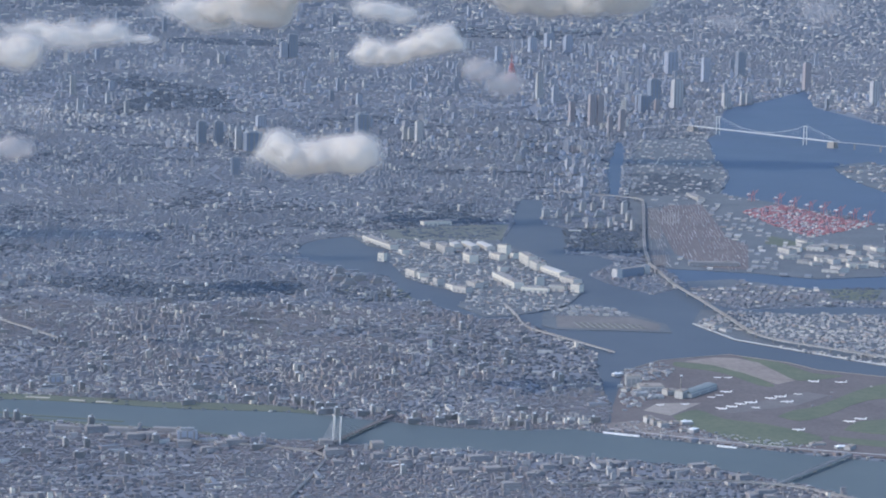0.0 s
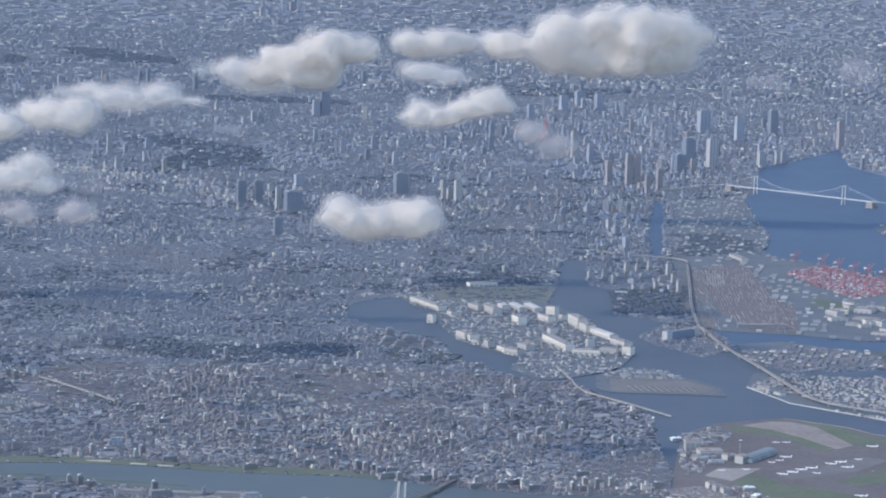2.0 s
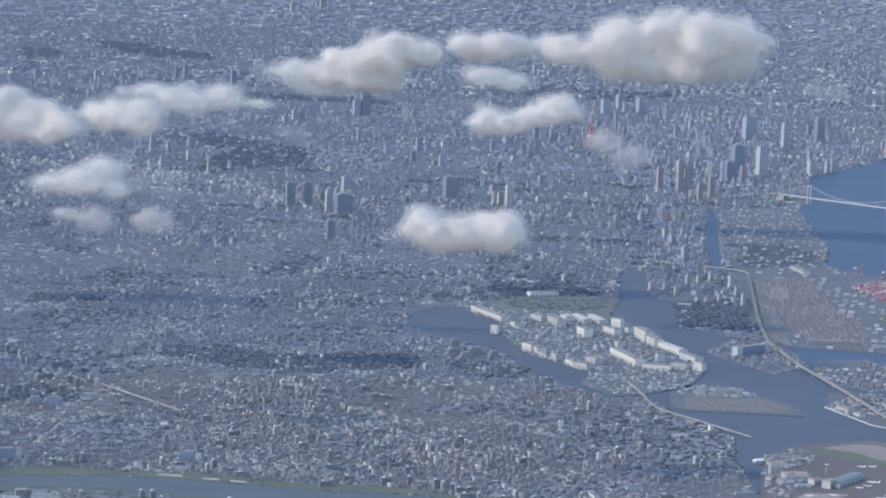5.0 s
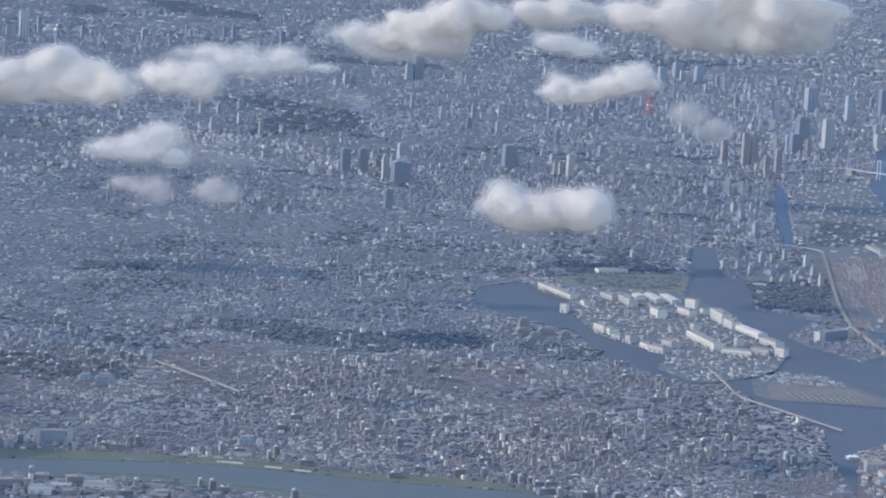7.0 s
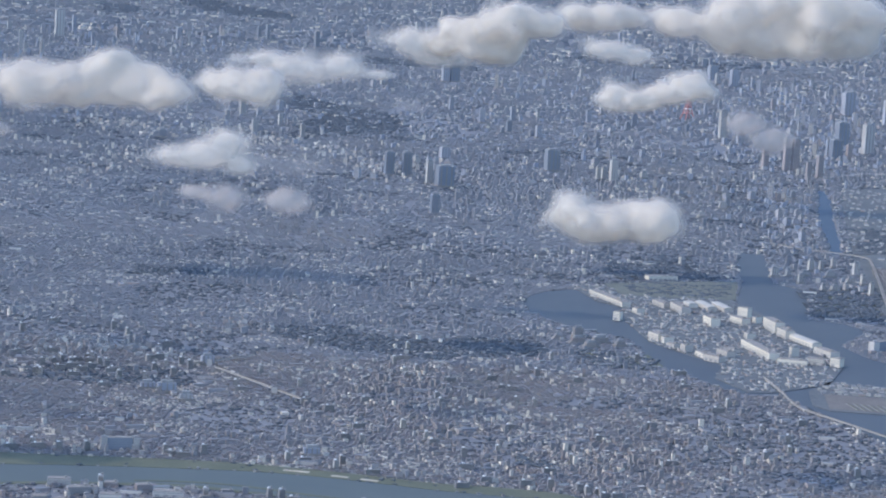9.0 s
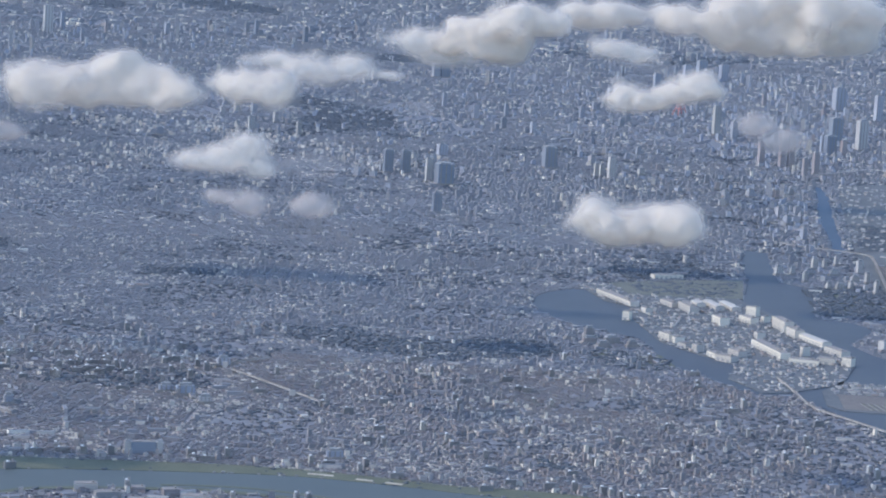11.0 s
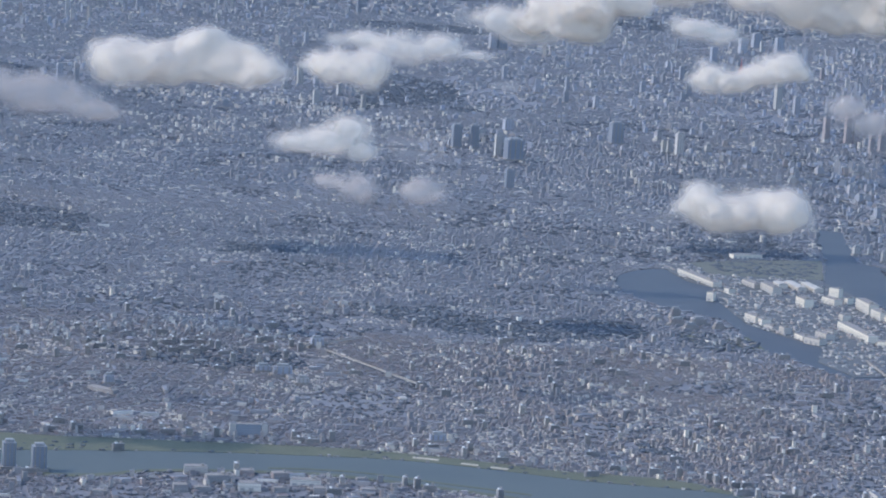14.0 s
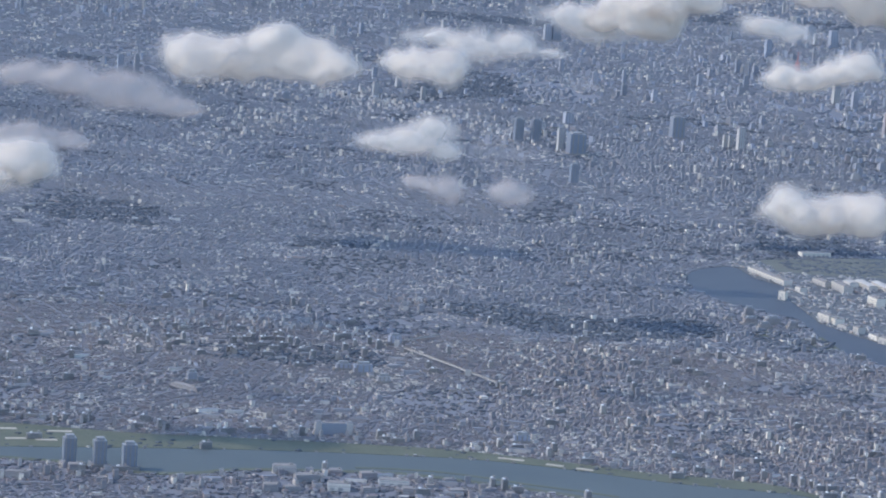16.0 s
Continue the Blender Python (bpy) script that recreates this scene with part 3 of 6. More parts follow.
def strip(name, pts, width, mat, label, category, z=0.0, h=0.05):
    m = Mesh()
    ribbon(m, pts, width, z - 0.2, z + h)
    return setting(name, m, mat, label, category)


field("ground_north_bank", GREEN_BANK, MAT_GRASS, "green flood bank along the river", "river bank", 0.0, 0.09)
strip("ground_south_bank", [(x, y - 0.4) for x, y in SOUTH_BANK[6:42]], 1.6, MAT_GRASS, "green flood bank along the river", "river bank", 0.0, 0.085)
strip("ground_sandbar", smooth([(-92, 10.6), (-86, 12.0), (-79, 12.6), (-72, 11.6), (-65, 9.8), (-57, 8.4), (-51, 7.0)], 4), 0.9, MAT_GRASS, "low green sandbar in the river", "sandbar", 0.0, 0.1)
field("ground_school_yard", [(-36.3, 43.9), (-26.3, 37), (-26.9, 27), (-34.9, 32.7)], MAT_SAND, "bare tan yards between the houses", "bare ground", 0.0, 0.06)
for x, y, w, turn in ((-68.7, 25.2, 4.2, -4), (-61.6, 23.7, 2.8, -10), (-56.8, 22.7, 2.8, -10), (-148.7, 15.7, 3.4, 20), (-145.6, 9.8, 3.2, 20), (-140.3, 17.0, 4.0, 16), (-140.9, 10.6, 3.4, 18)):
    m = Mesh()
    m.box(0, 0, -0.1, w, 1.0, 0.25)
    ob = part("sports_ground", m, MAT_SANDLOT)
    ob.matrix_basis = pose(x, y, 0, 0, 0, turn)
    tagged(ob, "pale sandy sports ground on the green river bank", "sports ground", "sports grounds on the bank", "structure")
for name, pts, label in (("ground_grass_south", smooth([(40.7, 23.7), (45.1, 29.6), (49.4, 22.5), (54.8, 20), (61.3, 14), (64.5, 7.5), (57.5, 1.4), (51.1, 3.9), (45.6, 11.7), (41.5, 19), (40.7, 23.7)], 3), "mown green grass of the airfield"),
                         ("ground_grass_east", smooth([(58.7, 26), (62, 31.5), (67.2, 36.8), (78.2, 55.4), (92, 66), (92, 52), (76.7, 43), (67.8, 28.6), (62.2, 22.6), (58.7, 26)], 3), "mown green grass beside a taxiway"),
                         ("ground_grass_loop", smooth([(68.8, 15.9), (71.6, 22.3), (75, 25), (84, 28), (86, 18), (76, 13), (68.8, 15.9)], 3), "mown green grass between taxiways"),
                         ("ground_grass_mouth", smooth([(66, 11), (70, 9), (90, 3), (90, -2), (72, 3.5), (66, 7), (66, 11)], 3), "mown green grass near the shore road"),
                         ("ground_grass_shore", smooth([(57, 83.6), (60.6, 80.9), (64.9, 77.3), (69.2, 68), (75, 66), (66, 60), (62.4, 70), (57, 83.6)], 3), "rough green grass along the shore"),
                         ("ground_grass_strip", smooth([(44, 76), (53.5, 72.4), (57, 65), (61, 54.6), (58.2, 54.2), (52, 66), (44, 71), (44, 76)], 3), "narrow grass strip beside bare earth")):
    field(name, pts[:-1], MAT_TURF, label, "grass", 0.2, 0.03)
field("ground_waste_shore", [(28.5, 15.5), (34.5, 19), (40, 10.5), (49, 4), (58, 1), (70, -3.8), (58.1, -0.6), (48.3, 2.1), (40.3, 6.0), (29.6, 10.7)], MAT_SAND, "brown waste ground along the shore", "bare ground", 0.2, 0.025)
field("ground_pond_park", [(-27, 160), (-12, 158.5), (-9, 146), (-13, 142), (-21, 141)], MAT_GRASS, "green park lawn beside the canal", "park", 0.0, 0.07)
field("ground_park_beach", [(-14.5, 155), (-10.5, 153.5), (-11, 150.5), (-14, 150)], MAT_SANDLOT, "pale sandy beach by the canal", "beach", 0.0, 0.1)
field("ground_apron", [(35.8, 27.9), (38.7, 34.7), (46.2, 35.7), (42.4, 28.1), (40.3, 24.0)], MAT_APRON, "pale concrete apron", "apron", 0.2, 0.035)
field("ground_stand", [(48.5, 29.5), (66, 49), (70, 46.5), (63, 36), (56, 31), (51, 27.5)], MAT_STAND, "worn brownish aircraft stands", "apron", 0.2, 0.024)
field("ground_bare_earth", [(45.8, 76.6), (52, 82), (56, 81.6), (60.0, 77.5), (65.2, 59.8), (61.6, 55.6), (56.3, 66), (51, 73.5)], MAT_BARE, "bare brown earth of a building site", "bare ground", 0.2, 0.035)
field("ground_green_north", GREEN_NORTH, MAT_LAWN, "green flats beside the warehouses", "grass", 0.2, 0.03)
field("ground_park_lawn", [(29.6, 268), (45, 279), (43.6, 234), (28, 228)], MAT_GRASS, "lawn of the wooded harbour park", "park", 0.0, 0.06)
field("ground_island_lawn", [(83.7, 174), (97, 175), (93, 158.4), (84, 160)], MAT_GRASS, "pale green lawn on the island", "grass", 0.2, 0.03)
strip("trim_east_quay", [(50.4, 121), (57.7, 102.7), (68, 93.1), (77.9, 83.8), (84.5, 78), (130, 60.4)], 0.3, MAT_BRIDGE, "pale quay wall along the island", "quay wall", 0.2, 0.12)
strip("trim_airfield_wall", [(33.6, 64), (41.2, 77.2), (55, 85.5), (66, 78), (70.7, 71.2), (84, 65.3)], 0.16, MAT_APRON, "pale sea wall round the airfield", "quay wall", 0.2, 0.1)
field("ground_pier_green", [(79.9, 266.6), (91.6, 244.6), (86.4, 241.0), (77, 250)], MAT_GRASS, "rough green verge on the pier", "grass", 0.2, 0.03)
strip("road_shore", smooth([(29.5, 11.5), (40, 7), (58, 0.6), (75, -3.5), (110, -11)], 5), 0.4, MAT_DECK, "pale shore road along the airfield", "road", 0.2, 0.06)
YARD = [(55.7, 327), (66.6, 333), (68.4, 258), (72.5, 246), (68.8, 202), (58.4, 204), (52.7, 228), (51.5, 300)]
field("ground_rail_yard", YARD, MAT_EARTH, "brown rail yard on the pier", "rail yard", 0.2)
field("ground_rail_fan", [(49.5, 319), (53.5, 321), (50.8, 254), (47.5, 255)], MAT_STAND, "grey fan of rail sidings", "rail yard", 0.2, 0.036)
field("ground_rail_south", [(46.5, 235), (50.3, 232), (50, 206), (46.2, 205)], MAT_STAND, "grey rail sidings by the canal", "rail yard", 0.2, 0.042)
field("ground_sewage_works", [(22, 112), (43, 111.5), (43.5, 119), (38, 127), (22, 127)], MAT_STAND, "brown yard with long basins", "yard", 0.2)
for k in range(30):
    m = Mesh()
    m.box(0, 0, 0, 0.2, 6.6 - 0.06 * k, 0.06)
    ob = part("settling_basin", m, (MAT_CONCRETE, MAT_TURF, MAT_QUAY)[k % 3])
    ob.matrix_basis = pose(26.4 + k * 0.46, 115.6, 0.21, 0, 0, 14)
    tagged(ob, "long narrow basin in the waterside yard", "basin", "basins in the yard")


# ---- factories of parts ----
def warehouse(x, y, width, turn, height, depth, curved, label, mat=MAT_SHED):
    """A white store with a parapet, a roof, loading doors and roof vents; its front faces the canal."""
    a = radians(turn)
    nx, ny = math.sin(a), -math.cos(a)
    t = thing("warehouse", x - nx * depth / 2, y - ny * depth / 2, 0.2, turn, label, "warehouse", "warehouses on the island")
    m = Mesh()
    m.box(0, 0, -0.1, width, depth, height + 0.1)
    hall = part("hall", m, mat, t)
    m = Mesh()
    if curved:
        m.vault(0, 0, height, width * 1.01, depth * 1.01, 0.004, 0.3)
    else:
        m.box(0, 0, height + 0.004, width * 0.94, depth * 0.92, 0.08)
        m.box(width * 0.28, 0, height + 0.08, width * 0.12, depth * 0.3, 0.25)
    part("roof", m, MAT_CREAM if curved and mat == MAT_SHED else MAT_ROOFING, t, "pale flat roof" if not curved else "pale curved roof")
    for k in range(max(1, int(width / 1.3))):
        m = Mesh()
        m.box(-width / 2 + 0.65 + k * 1.3, -depth / 2 - 0.02, 0.0, 0.7, 0.06, min(0.5, height * 0.4))
        part("loading_door", m, MAT_STEEL, hall)
    for k in range(1, max(2, int(height / 0.42))):
        m = Mesh()
        m.box(0, -depth / 2 - 0.015, 0.2 + k * 0.36, width * 0.94, 0.04, 0.07)
        part("window_band", m, MAT_STEEL, hall)
    return t


WAREHOUSES_SOUTH = [(-10.9, 177.1, 4.5, -61, 1.56), (-9.2, 175.2, 3.5, -68, 1.29), (-7.3, 170.0, 2.8, -52, 0.77), (-4.8, 164.9, 1.8, -56, 1.52), (-1.5, 159.8, 3.4, -62, 1.01),
                    (0.9, 155.4, 4.0, -41, 1.25), (3.3, 163.0, 4.3, -62, 1.27), (5.0, 168.5, 3.0, -42, 0.77), (17.6, 157.1, 6.1, -10, 1.25), (22.5, 160.2, 3.8, -12, 1.26),
                    (26.6, 159.5, 2.2, -32, 1.76), (17.9, 168.0, 0.9, -58, 2.04), (10.5, 169.4, 16.8, -72, 1.54), (24.9, 172.6, 6.9, -63, 1.29)]
WAREHOUSES_NORTH = [(-14.8, 213.4, 2.0, -57, 1.1), (-9.3, 226.0, 6.2, -64, 1.12), (-5.3, 219.8, 8.0, -72, 1.67), (1.4, 203.1, 4.7, -69, 1.89), (8.1, 208.7, 5.0, -60, 1.36),
                    (9.9, 216.5, 2.6, -32, 2.49), (12.3, 210.6, 1.1, -49, 1.37), (15.2, 201.7, 8.3, -74, 2.43), (17.4, 193.2, 5.4, -72, 1.86), (9.4, 187.7, 1.8, -68, 1.32),
                    (-21.6, 229.3, 18.8, -65, 1.13), (-18.9, 200.9, 1.6, -20, 1.9)]
CURVED = [(-2.7, 228.7, 4.0, -72, 0.84), (0.9, 228.1, 9.1, -73, 0.84), (4.7, 227.9, 9.1, -73, 0.84), (20.9, 186.8, 12.6, -66, 1.05)]
for row in WAREHOUSES_SOUTH + WAREHOUSES_NORTH:
    warehouse(*row, 2.0 + 0.25 * (row[2] > 3), False, "white concrete warehouse with a flat roof by the canal")
for row in CURVED:
    warehouse(*row, 2.3, True, "grey warehouse with a white curved roof")


def high_rise(x, y, width, depth, height, turn, mat, label, group):
    """A tower block: shaft, corner piers, podium and plant room."""
    t = thing("high_rise", x, y, 0, turn, label, "tower block", group)
    m = Mesh()
    m.box(0, 0, -0.1, width, depth, height + 0.1)
    shaft = part("shaft", m, mat, t)
    for k in range(3):
        m = Mesh()
        m.box(-width / 2 + (k + 0.5) * width / 3, -depth / 2 - 0.04, 0, width * 0.07, 0.12, height * 0.985)
        part("pier", m, MAT_CONCRETE, shaft)
    m = Mesh()
    m.box(0, 0, height + 0.004, width * 0.66, depth * 0.6, 0.45)
    part("plant_room", m, MAT_STEEL, t)
    m = Mesh()
    m.box(0, 0, -0.1, width * 1.35, depth * 1.3, 0.7)
    part("podium", m, MAT_CONCRETE, t)
    return t


MAT_PINK = building_material("pink_tower_facade", [(0.0, (0.41, 0.36, 0.36)), (0.5, (0.38, 0.34, 0.35))], FLAT_ROOFS, 0.4, 0.25, True)
MAT_PALE = building_material("pale_tower_facade", [(0.0, (0.48, 0.47, 0.45)), (0.5, (0.54, 0.53, 0.52))], FLAT_ROOFS, 0.4, 0.25, True)
MAT_GLASS = building_material("dark_tower_facade", [(0.0, (0.215, 0.255, 0.325)), (0.5, (0.25, 0.29, 0.355))], FLAT_ROOFS, 0.4, 0.35, True, 0.3)
TONES = {"p": (MAT_PINK, "pinkish-brown apartment tower with pale piers"), "w": (MAT_PALE, "pale concrete tower block"), "d": (MAT_GLASS, "dark blue-grey glass office tower"),
         "m": (MAT_TOWER, "grey tower block with rows of windows")}
PINK_TOWERS = [(41.0, 575.4, 2.3, 12.3), (44.2, 576.5, 2.3, 12.1), (33.6, 580.0, 2.2, 9.0), (145.3, 787.3, 3.0, 13.0), (52, 560, 2.2, 8.0), (47, 545, 1.8, 7.0)]
PALE_TOWERS = [(78.7, 667.6, 4.0, 12.2), (99.9, 675.9, 3.2, 6.6), (108.2, 693.5, 2.0, 5.3), (111.2, 700.6, 2.4, 4.9), (-21.5, 497.3, 2.4, 7.5), (-26.6, 499.7, 1.5, 4.8), (-24.7, 502.5, 1.7, 4.4),
               (-80.4, 453.1, 2.0, 7.6), (21.9, 694.8, 2.8, 12.0), (-170.7, 654.8, 2.2, 8.9), (-338.7, 1081.9, 5.0, 15.5)]
DARK_TOWERS = [(70.5, 693.3, 4.6, 10.4), (63.9, 639.9, 4.2, 7.6), (-95.1, 472.0, 2.9, 7.8), (-89.5, 473.9, 2.9, 7.8), (-75.2, 449.1, 5.2, 6.8), (-72.8, 374.4, 2.4, 5.9), (121.5, 867.8, 4.0, 12.5), (-104.2, 930.1, 4.6, 12.3), (-43, 520.6, 4.4, 7.5)]
GREY_TOWERS = [(-81.3, 538, 3.2, 4.2), (-108.4, 928, 3.6, 8.2), (-154.6, 576.9, 2.2, 6.1), (28.4, 676.5, 2.4, 7.6), (2.3, 937.5, 3.0, 8.2), (20.1, 1018, 4.0, 8.7), (30, 1075.3, 5.0, 8.1), (39.9, 1028.1, 4.2, 9.4), (87.8, 872.1, 5.4, 11.2),
               (165, 701.2, 3.6, 11.0), (101.2, 821.1, 3.3, 12.1), (-253.8, 590.1, 2.2, 7.8), (-248.4, 594.8, 1.9, 7.8)]
for tone, rows in (("p", PINK_TOWERS), ("w", PALE_TOWERS), ("d", DARK_TOWERS), ("m", GREY_TOWERS)):
    for x, y, w, h in rows:
        mat, label = TONES[tone]
        high_rise(x, y, w, w * 0.8, h, 22, mat, label, "tower blocks of the inner city")

# clusters of tower blocks: centre, spread, count, heights
pick = random.Random(11)
CLUSTERS = [(95, 770, 42, 90, 46, 5.0, 11.0), (55, 690, 26, 70, 30, 4.0, 9.0), (30, 830, 45, 90, 34, 5.0, 11.0), (40, 600, 18, 40, 14, 3.5, 7.0), (-85, 490, 28, 40, 14, 3.0, 6.0), (-25, 540, 26, 50, 14, 3.0, 6.0),
            (-60, 700, 50, 70, 22, 4.0, 8.0), (-160, 640, 50, 60, 20, 3.5, 7.0), (-120, 900, 70, 60, 18, 6.0, 11.0), (150, 720, 22, 40, 10, 5.0, 10.0), (60, 1000, 90, 90, 30, 6.0, 12.0), (-300, 1050, 60, 60, 12, 7.0, 13.0), (20, 470, 16, 40, 12, 3.0, 6.0), (33, 440, 5, 75, 22, 3.0, 6.0), (-240, 640, 40, 50, 10, 3.0, 6.0),
            (-285, 1150, 55, 60, 16, 8.0, 16.0), (-340, 915, 25, 40, 9, 8.0, 15.0), (-312, 2850, 26, 150, 8, 28.0, 44.0), (-60, 1350, 120, 120, 18, 9.0, 18.0)]
for cx, cy, sx, sy, count, h0, h1 in CLUSTERS:
    for k in range(int(count * 0.85)):
        x, y = cx + pick.gauss(0, 0.65) * sx, cy + pick.gauss(0, 0.65) * sy
        at = np.array([x]), np.array([y])
        if any(inside(w, *at)[0] for w in WATERS + ISLANDS) or any(inside(w, *at)[0] for w, share in WOODS):
            continue
        h = pick.uniform(h0, h1) * pick.choice((0.35, 0.45, 0.55, 0.62, 0.8))
        w = pick.uniform(1.2, 2.3) * max(1.0, (cy + 400) / 1400)
        tone = pick.choice("mmmmdwmdwmp") if pick.random() < 0.8 else "m"
        mat, label = TONES[tone]
        high_rise(x, y, w, w * pick.uniform(0.6, 1.0), h, pick.choice((10, 22, 35, -15)), mat, label, "tower blocks of the inner city")


# the lesser towers behind them
fx, fy, fh = [], [], []
for cx, cy, sx, sy, count, h0, h1 in CLUSTERS:
    for k in range(count * 5):
        fx.append(cx + pick.gauss(0, 1.0) * sx)
        fy.append(cy + pick.gauss(0, 1.0) * sy)
        fh.append(pick.uniform(h0 * 0.2, h1 * 0.32) * pick.choice((0.6, 0.8, 1.0)))
fx, fy, fh = np.array(fx), np.array(fy), np.array(fh)
ok = np.ones(fx.size, bool)
for w in WATERS + ISLANDS:
    ok &= ~inside(w, fx, fy)
fx, fy, fh = fx[ok], fy[ok], fh[ok]
boxes("lesser_towers", fx, fy, np.zeros(fx.size), rng.uniform(0.7, 1.7, fx.size), rng.uniform(0.6, 1.3, fx.size), fh, rng.choice([0.17, 0.38, 0.6, -0.2], fx.size), MAT_TOWERS, "crowded grey office and apartment towers", "towers")


# offices and flats crowding between the towers
# tones of the inner blocks are muted by haze put into the colour
MAT_INNER = building_material("inner_block_haze_tint", [(0.0, (0.32, 0.325, 0.345)), (0.28, (0.27, 0.285, 0.32)), (0.5, (0.37, 0.36, 0.355)), (0.68, (0.25, 0.265, 0.305)), (0.82, (0.60, 0.56, 0.50)), (0.9, (0.35, 0.325, 0.33))], FLAT_ROOFS, 0.4, 0.3)
for y0, y1, count, size in ((330, 620, 4500, 0.75), (620, 1150, 4200, 1.1), (1150, 2400, 3000, 2.0)):
    by = rng.uniform(y0, y1, count * 2)
    bx = -54 - (by + 400) * 0.265 + rng.uniform(0, 1, count * 2) * (92 + (by + 400) * 0.41)
    ok = seen(bx, by) & (lattice(bx, by, 34, 21) ** 1.5 > rng.random(count * 2)) & on_land(bx, by)
    bx, by = bx[ok], by[ok]
    n = bx.size
    boxes("inner_blocks", bx, by, np.zeros(n), size * rng.uniform(0.6, 1.5, n), size * rng.uniform(0.5, 1.1, n), size * rng.uniform(0.6, 1.7, n) * np.where(rng.random(n) < 0.12, 1.8, 1.0), rng.choice([0.17, 0.3, 0.5, -0.3], n), MAT_INNER, "crowded offices and flats of the inner city", "blocks")

# pale blocks of flats along two ridge roads
RIDGES = [smooth([(-215, 582), (-192, 578), (-164, 574), (-131, 543), (-108, 501), (-89, 488)], 8), smooth([(-186, 415), (-177, 480), (-161, 519), (-140, 560)], 8)]
rx, ry = [], []
for k in range(620):
    p = pick.choice(RIDGES[k % 3 // 2])
    rx.append(p[0] + pick.gauss(0, 5.5))
    ry.append(p[1] + pick.gauss(0, 15))
rx, ry = np.array(rx), np.array(ry)
n = rx.size
MAT_RIDGE = building_material("ridge_flat_paint", [(0.0, (0.62, 0.56, 0.49)), (0.3, (0.48, 0.44, 0.40)), (0.55, (0.78, 0.74, 0.67)), (0.8, (0.44, 0.43, 0.43))], FLAT_ROOFS, 0.18, 0.3, soot=0.5)
boxes("ridge_flats", rx, ry, np.zeros(n), rng.uniform(0.6, 1.4, n), rng.uniform(0.5, 1.0, n), rng.uniform(0.5, 1.5, n) * np.where(rng.random(n) < 0.1, 1.7, 1.0), rng.choice([0.17, 0.3, 0.5, -0.3], n), MAT_RIDGE, "pale blocks of flats along a ridge road", "blocks")


def apartment(width, depth, floors, mat):
    """A slab of flats with a ledge at every floor, end walls, stair tower and tank, at the origin."""
    h = floors * 0.17
    t = thing("apartment_block", 0, 0, -300, 0, "mid-rise apartment block with long balconies", "apartment block", "apartment blocks among the houses")
    m = Mesh()
    m.box(0, 0, -0.1, width, depth, h + 0.1)
    block = part("body", m, mat, t)
    for k in range(floors):
        m = Mesh()
        m.box(0, -depth / 2 - 0.05, (k + 0.55) * 0.17, width * 0.94, 0.14, 0.06)
        part("balcony", m, MAT_CONCRETE, block)
    m = Mesh()
    m.box(width * 0.3, depth / 2 + 0.1, -0.1, 0.3, 0.3, h + 0.35)
    part("stair_tower", m, MAT_CONCRETE, t)
    m = Mesh()
    m.box(-width * 0.2, 0, h + 0.004, 0.4, 0.3, 0.18)
    part("roof_tank", m, MAT_WHITE, t)
    return t


kinds = [apartment(1.9, 0.5, 7, MAT_APART), apartment(1.0, 0.6, 10, MAT_APART), apartment(2.4, 0.5, 6, MAT_APART), apartment(0.8, 0.7, 9, MAT_PALE)]
spots = []
while len(spots) < 210:
    if len(spots) < 46:
        x = pick.uniform(-170, 28)
        y = float(np.interp(x, [p[0] for p in NORTH_EDGE], [p[1] for p in NORTH_EDGE])) + pick.uniform(0.6, 6)
    elif len(spots) < 90:
        x, y = pick.gauss(-118, 16), pick.gauss(100, 9)
    else:
        y = pick.uniform(-30, 150)
        x = pick.uniform(-52 - (y + 400) * 0.25, 25)
    at = np.array([x]), np.array([y])
    if not any(inside(w, *at)[0] for w in WATERS + [AIRPORT, WAREHOUSE_ISLAND, YARD_ISLAND]):
        spots.append((x, y))
for i, (x, y) in enumerate(spots):
    m = pose(x, y, 0.0, 0, 0, pick.choice((8, 14, 20, 26, 32)))
    if i < len(kinds):
        kinds[i].matrix_basis = m
    else:
        copy_thing(kinds[i % len(kinds)], m)

# mid-rise blocks: a belt along the north bank, a centre round the railway, and single ones among the houses
bx, by = [], []
for i in range(150):
    bx.append(pick.uniform(-165, 26))
    by.append(float(np.interp(bx[-1], [p[0] for p in NORTH_EDGE], [p[1] for p in NORTH_EDGE])) + pick.uniform(0.8, 6.5))
CREST = smooth([(-156, 100), (-149, 106), (-139, 113), (-131, 119), (-122, 116), (-113, 121), (-105, 117)], 6)
for i in range(250):
    p = pick.choice(CREST)
    bx.append(p[0] + pick.gauss(0, 2.0))
    by.append(p[1] + pick.gauss(1.5, 4.0))
for i in range(50):
    bx.append(pick.gauss(-97, 4))
    by.append(pick.gauss(157, 4))
for i in range(260):
    by.append(pick.uniform(30, 170))
    bx.append(pick.uniform(-52 - (by[-1] + 400) * 0.25, 20))
for i in range(140):
    bx.append(pick.uniform(-150, 50))
    by.append(float(np.interp(bx[-1], [p[0] for p in SOUTH_BANK], [p[1] for p in SOUTH_BANK])) - pick.uniform(1.8, 14))
bx, by = np.array(bx), np.array(by)
ok = np.ones(bx.size, bool)
for w in WATERS + ISLANDS:
    ok &= ~inside(w, bx, by)
bx, by = bx[ok], by[ok]
n = bx.size
